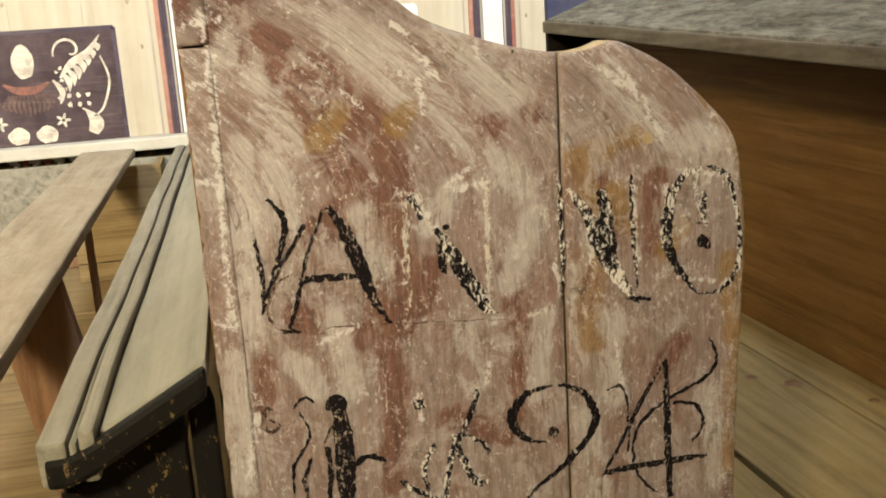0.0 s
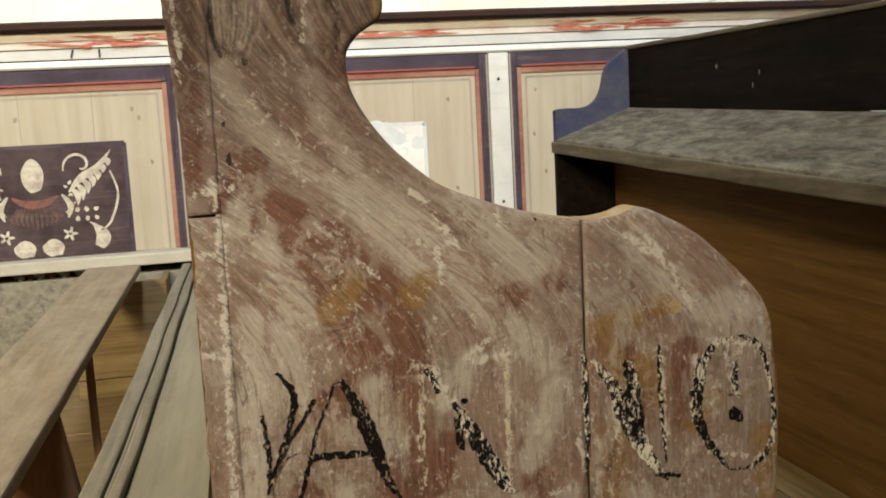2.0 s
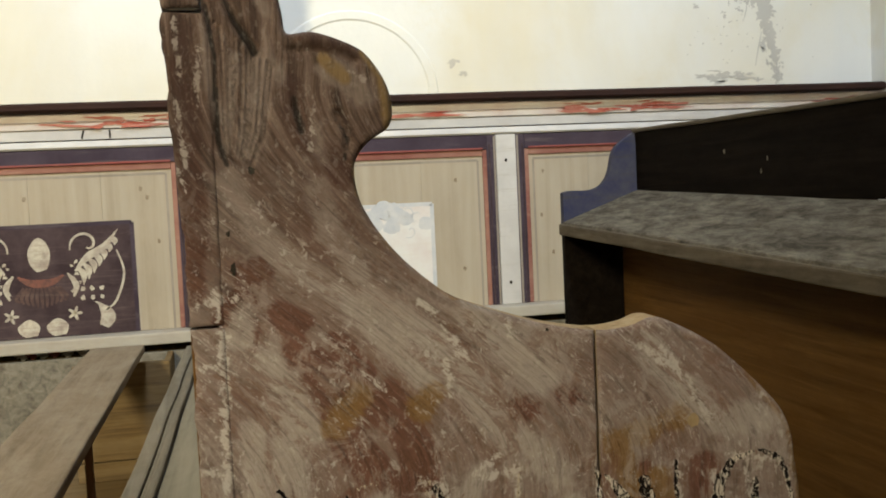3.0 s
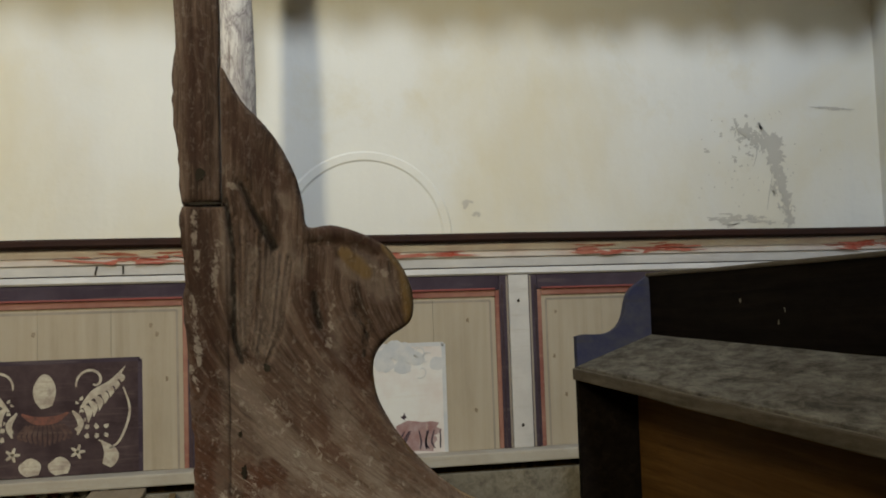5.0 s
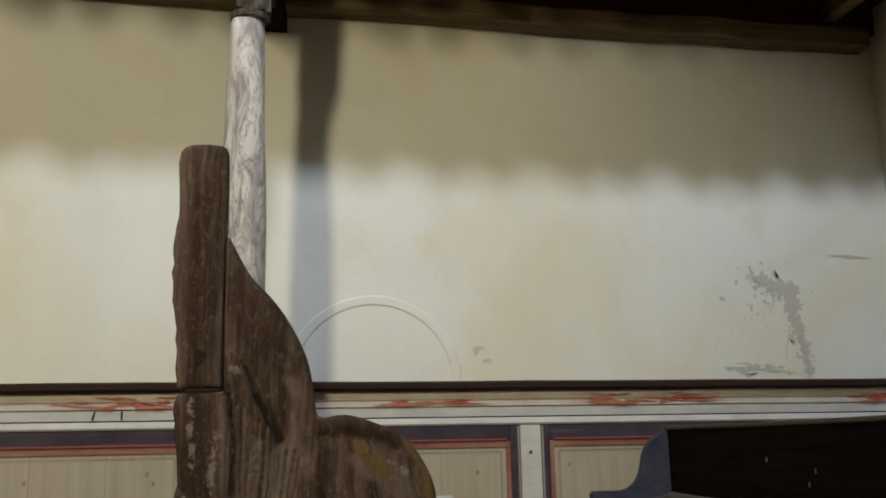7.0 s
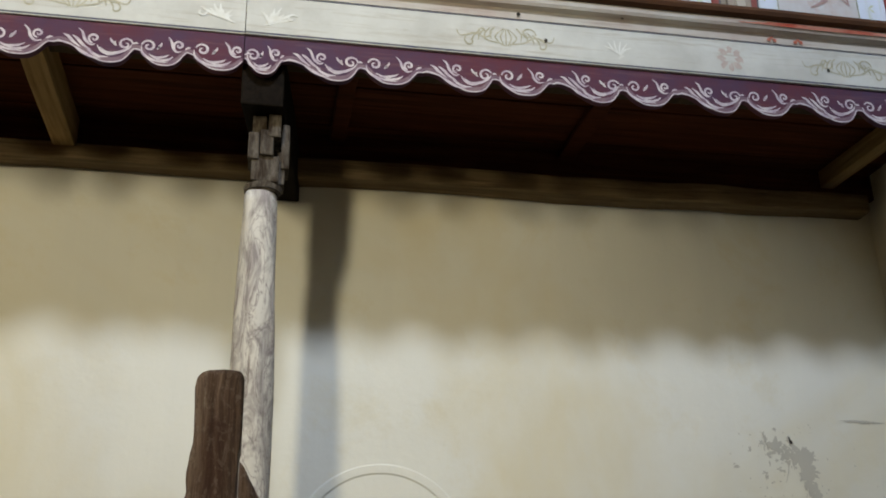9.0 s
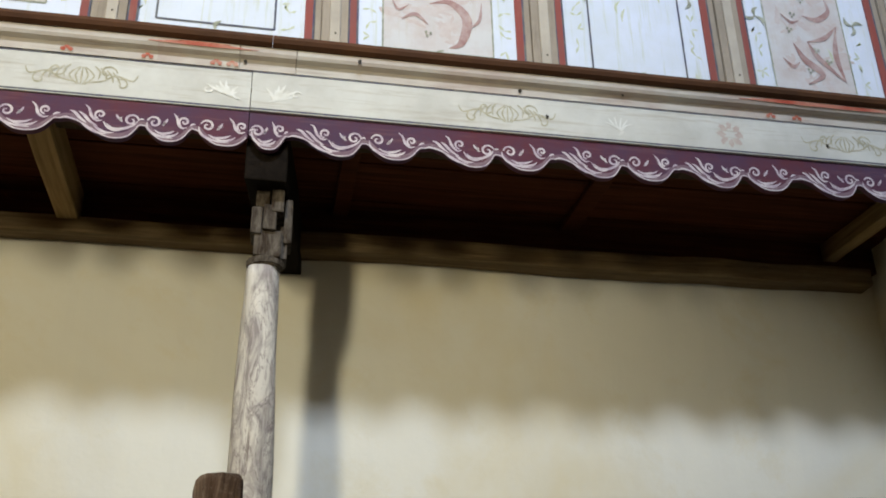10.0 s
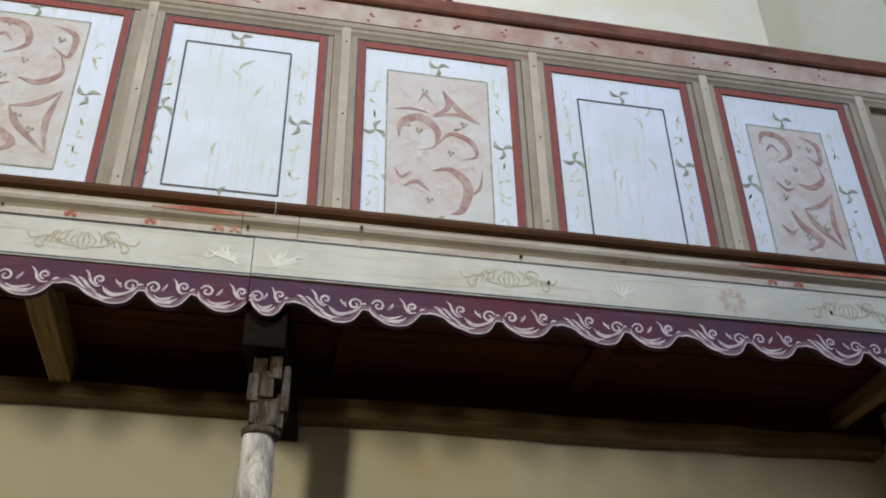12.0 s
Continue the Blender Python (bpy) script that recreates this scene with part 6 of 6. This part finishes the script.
# ---- low book rest behind the dated pew ----
rest = tagged(empty("book_rest", (-0.07, 1.9, 0.0)), "weathered grey sloping book rest with moulded lip and blackened end", "book rest")
bm = put(bmesh.new(), -0.093, 0.002, 0.815, 2.85, 0.424, 0.446, 0.004, 0.003, 12)
for v in bm.verts:
    v.co.z += (v.co.x + 0.100) * 0.54
    v.co.x += 0.022 * (v.co.y - 0.83)
local(part("rest_board", bm, REST_WOOD, None, "weathered grey sloping board"), rest)
for x0, x1, z0, z1 in ((-0.142, -0.118, 0.412, 0.452), (-0.1165, -0.1095, 0.412, 0.449), (-0.108, -0.0945, 0.412, 0.459)):
    bm = put(bmesh.new(), x0, x1, 0.80, 2.85, z0, z1, 0.004, 0.004, 40)
    for v in bm.verts:
        v.co.x += 0.022 * (v.co.y - 0.83)
    local(part("lip", bm, GREY_WOOD, None, "moulded grey wooden lip"), rest)
end = [(-0.133, 0.0), (-0.133, 0.392), (-0.118, 0.412), (-0.070, 0.438), (-0.024, 0.462), (-0.024, 0.0)]
local(part("end_panel", prism(bmesh.new(), end, 0.825, 0.85, 0.003), BLACK_FLAKE, None, "blackened end panel with flaking ochre"), rest)
local(part("end_panel", prism(bmesh.new(), [(-0.020, 0.0), (-0.020, 0.458), (-0.010, 0.462), (0.000, 0.462), (0.003, 0.45), (0.003, 0.0)], 0.829, 0.85, 0.003), BLACK_FLAKE, None), rest)
cap = local(board("end_cap", (-0.138, 0.000, 0.797, 0.814, 0.416, 0.444), BLACK_FLAKE, None, 0.006, 0.003, 6, "blackened chamfered end cap"), rest)
for v in cap.data.vertices:
    v.co.z += (max(v.co.x, -0.112) + 0.100) * 0.54

# ---- seat plank of the row behind ----
bench = tagged(empty("plank_bench", (-0.3, 2.0, 0.0)), "plain brown plank bench on slanting wooden supports", "bench")
local(part("seat_plank", put(bmesh.new(), -0.395, -0.238, 0.6, 3.16, 0.396, 0.42, 0.005, 0.004, 14), SEAT_WOOD, None), bench)
for y in (1.62,):
    bm = bmesh.new()
    put(bm, -0.36, -0.245, y, y + 0.03, 0.0, 0.395, 0.003)
    for v in bm.verts:
        v.co.x += 0.16 * (0.387 - v.co.z) * (1 if y < 2 else 0)
    local(part("support", bm, RED_BROWN, None, "reddish slanting support board"), bench)
local(board("prop", (-0.262, -0.247, 2.05, 2.065, 0.0, 0.387), RED_BROWN, None, 0.002), bench)

# ---- low brown box boards at the far end of the bench ----
box = tagged(empty("seat_box", (-0.3, 3.2, 0.0)), "low brown plank seat box below the wainscot ledge", "seat box")
for z0, z1 in ((0.0, 0.058), (0.062, 0.36)):
    local(board("box_plank", (-0.46, -0.17, 3.2, 3.225, z0, z1), FLOOR_WOOD_X, None, 0.003, 0.002, 6), box)
local(board("box_side", (-0.19, -0.17, 3.227, 3.43, 0.0, 0.355), FLOOR_WOOD_X, None, 0.003), box)

# ---- pew in front, with its book rest turned to the dated pew ----
front = tagged(empty("front_pew", (1.25, 2.0, 0.0)), "dark brown pew with dusty book shelf and faded blue bracket", "pew")
Y0, Y1 = -0.6, 3.03


def sink(bm, rate=0.028):
    for v in bm.verts:
        v.co.z -= rate * (Y1 - v.co.y) * min(1.0, max(0.0, v.co.z / 0.7))
    return bm


bm = put(bmesh.new(), 1.073, 1.335, Y0, Y1 + 0.012, 0.690, 0.728, 0.006, 0.003, 16)
for v in bm.verts:
    v.co.z += (v.co.x - 1.073) * 0.36
local(part("shelf", sink(bm), DUSTY_SHELF, None, "dusty grey worn book shelf"), front)
local(part("shelf_lip", sink(put(bmesh.new(), 1.060, 1.0725, Y0, Y1 + 0.008, 0.686, 0.722, 0.005, 0.003, 24)), RAIL_WOOD, None, "worn brown rounded shelf lip"), front)
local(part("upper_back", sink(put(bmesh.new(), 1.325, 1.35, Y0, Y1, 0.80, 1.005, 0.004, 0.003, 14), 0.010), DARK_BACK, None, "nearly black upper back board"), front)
local(part("top_rail", sink(put(bmesh.new(), 1.318, 1.365, Y0, Y1 + 0.01, 1.002, 1.014, 0.004, 0.003, 14), 0.010), RAIL_WOOD, None, "brown worn top rail"), front)
local(part("back_panel", put(bmesh.new(), 1.262, 1.285, Y0, Y1 - 0.02, 0.05, 0.755, 0.002, 0.002, 10), BROWN_BACK, None, "ochre-brown stained back panel"), front)
local(part("kick_rail", put(bmesh.new(), 1.24, 1.262, Y0, Y1 - 0.02, 0.0, 0.055, 0.004, 0.002, 10), BROWN_BACK, None), front)
bracket = [(1.074, 0.30), (1.074, 0.82), (1.10, 0.826), (1.16, 0.825), (1.196, 0.834), (1.222, 0.858), (1.236, 0.89), (1.245, 0.93), (1.262, 0.962), (1.30, 0.99), (1.325, 1.006), (1.345, 1.006), (1.345, 0.30)]
upper = [(1.074, 0.735)] + bracket[1:-1] + [(1.345, 0.825)]
local(part("end_bracket", prism(bmesh.new(), smooth(upper[1:-2], 3) + [(1.345, 1.006), (1.345, 0.80), (1.074, 0.70)], Y1 - 0.004, Y1 + 0.024, 0.002), BLUE_BRACKET, None, "faded blue curved end bracket"), front)
# near-black end board: the shade under the shelf is in its colour
local(part("end_board", prism(bmesh.new(), [(1.074, 0.0), (1.074, 0.687), (1.345, 0.775), (1.345, 0.0)], Y1 - 0.002, Y1 + 0.022, 0.002), DARK_BACK, None, "end board coloured near black for shade"), front)

for y, z in [(2.44, 0.914), (2.23, 0.889), (2.26, 0.859)]:
    bm = blob(bmesh.new(), y, z, 0.006, 0.004, 0, 0, 0.8, y * 3, y, 14)
    for v in bm.verts:
        v.co = Vector((1.3205 - 0.0005 * y, v.co.x, v.co.z))
    local(part("scratch", bm, GREY_WOOD, None), front)

# ---- floor boards ----
seams = [-0.10, 0.21, 0.50, 0.842, 1.13, 1.45, 1.8, 2.2, EAST]
for a, b in zip(seams, seams[1:]):
    board("floor_board", (a + 0.003, b - (0.012 if b == 0.842 else 0.003), SOUTH, 3.44, -0.034, 0.0), FLOOR_WOOD, floor, 0.003)
edges = [SOUTH, -2.6, -1.9, -1.1, -0.4, 0.3, 0.95, 1.6, 2.2, 2.84, 3.44]
for a, b in zip(edges, edges[1:]):
    board("floor_board", (WEST, -0.103, a + 0.003, b - 0.003, -0.034, 0.0), FLOOR_WOOD_X, floor, 0.003)
for x, y, r in ((1.04, 1.72, 0.016), (1.10, 1.66, 0.022), (1.19, 1.53, 0.012), (0.96, 1.95, 0.014)):
    vs = blob(bmesh.new(), x, y, r, r * 0.8, 0, 0.0, 0.3, seed=x)
    for v in vs.verts:
        v.co = Vector((v.co.x, v.co.z, 0.0012))
    part("knot", vs, RED_BROWN, floor)
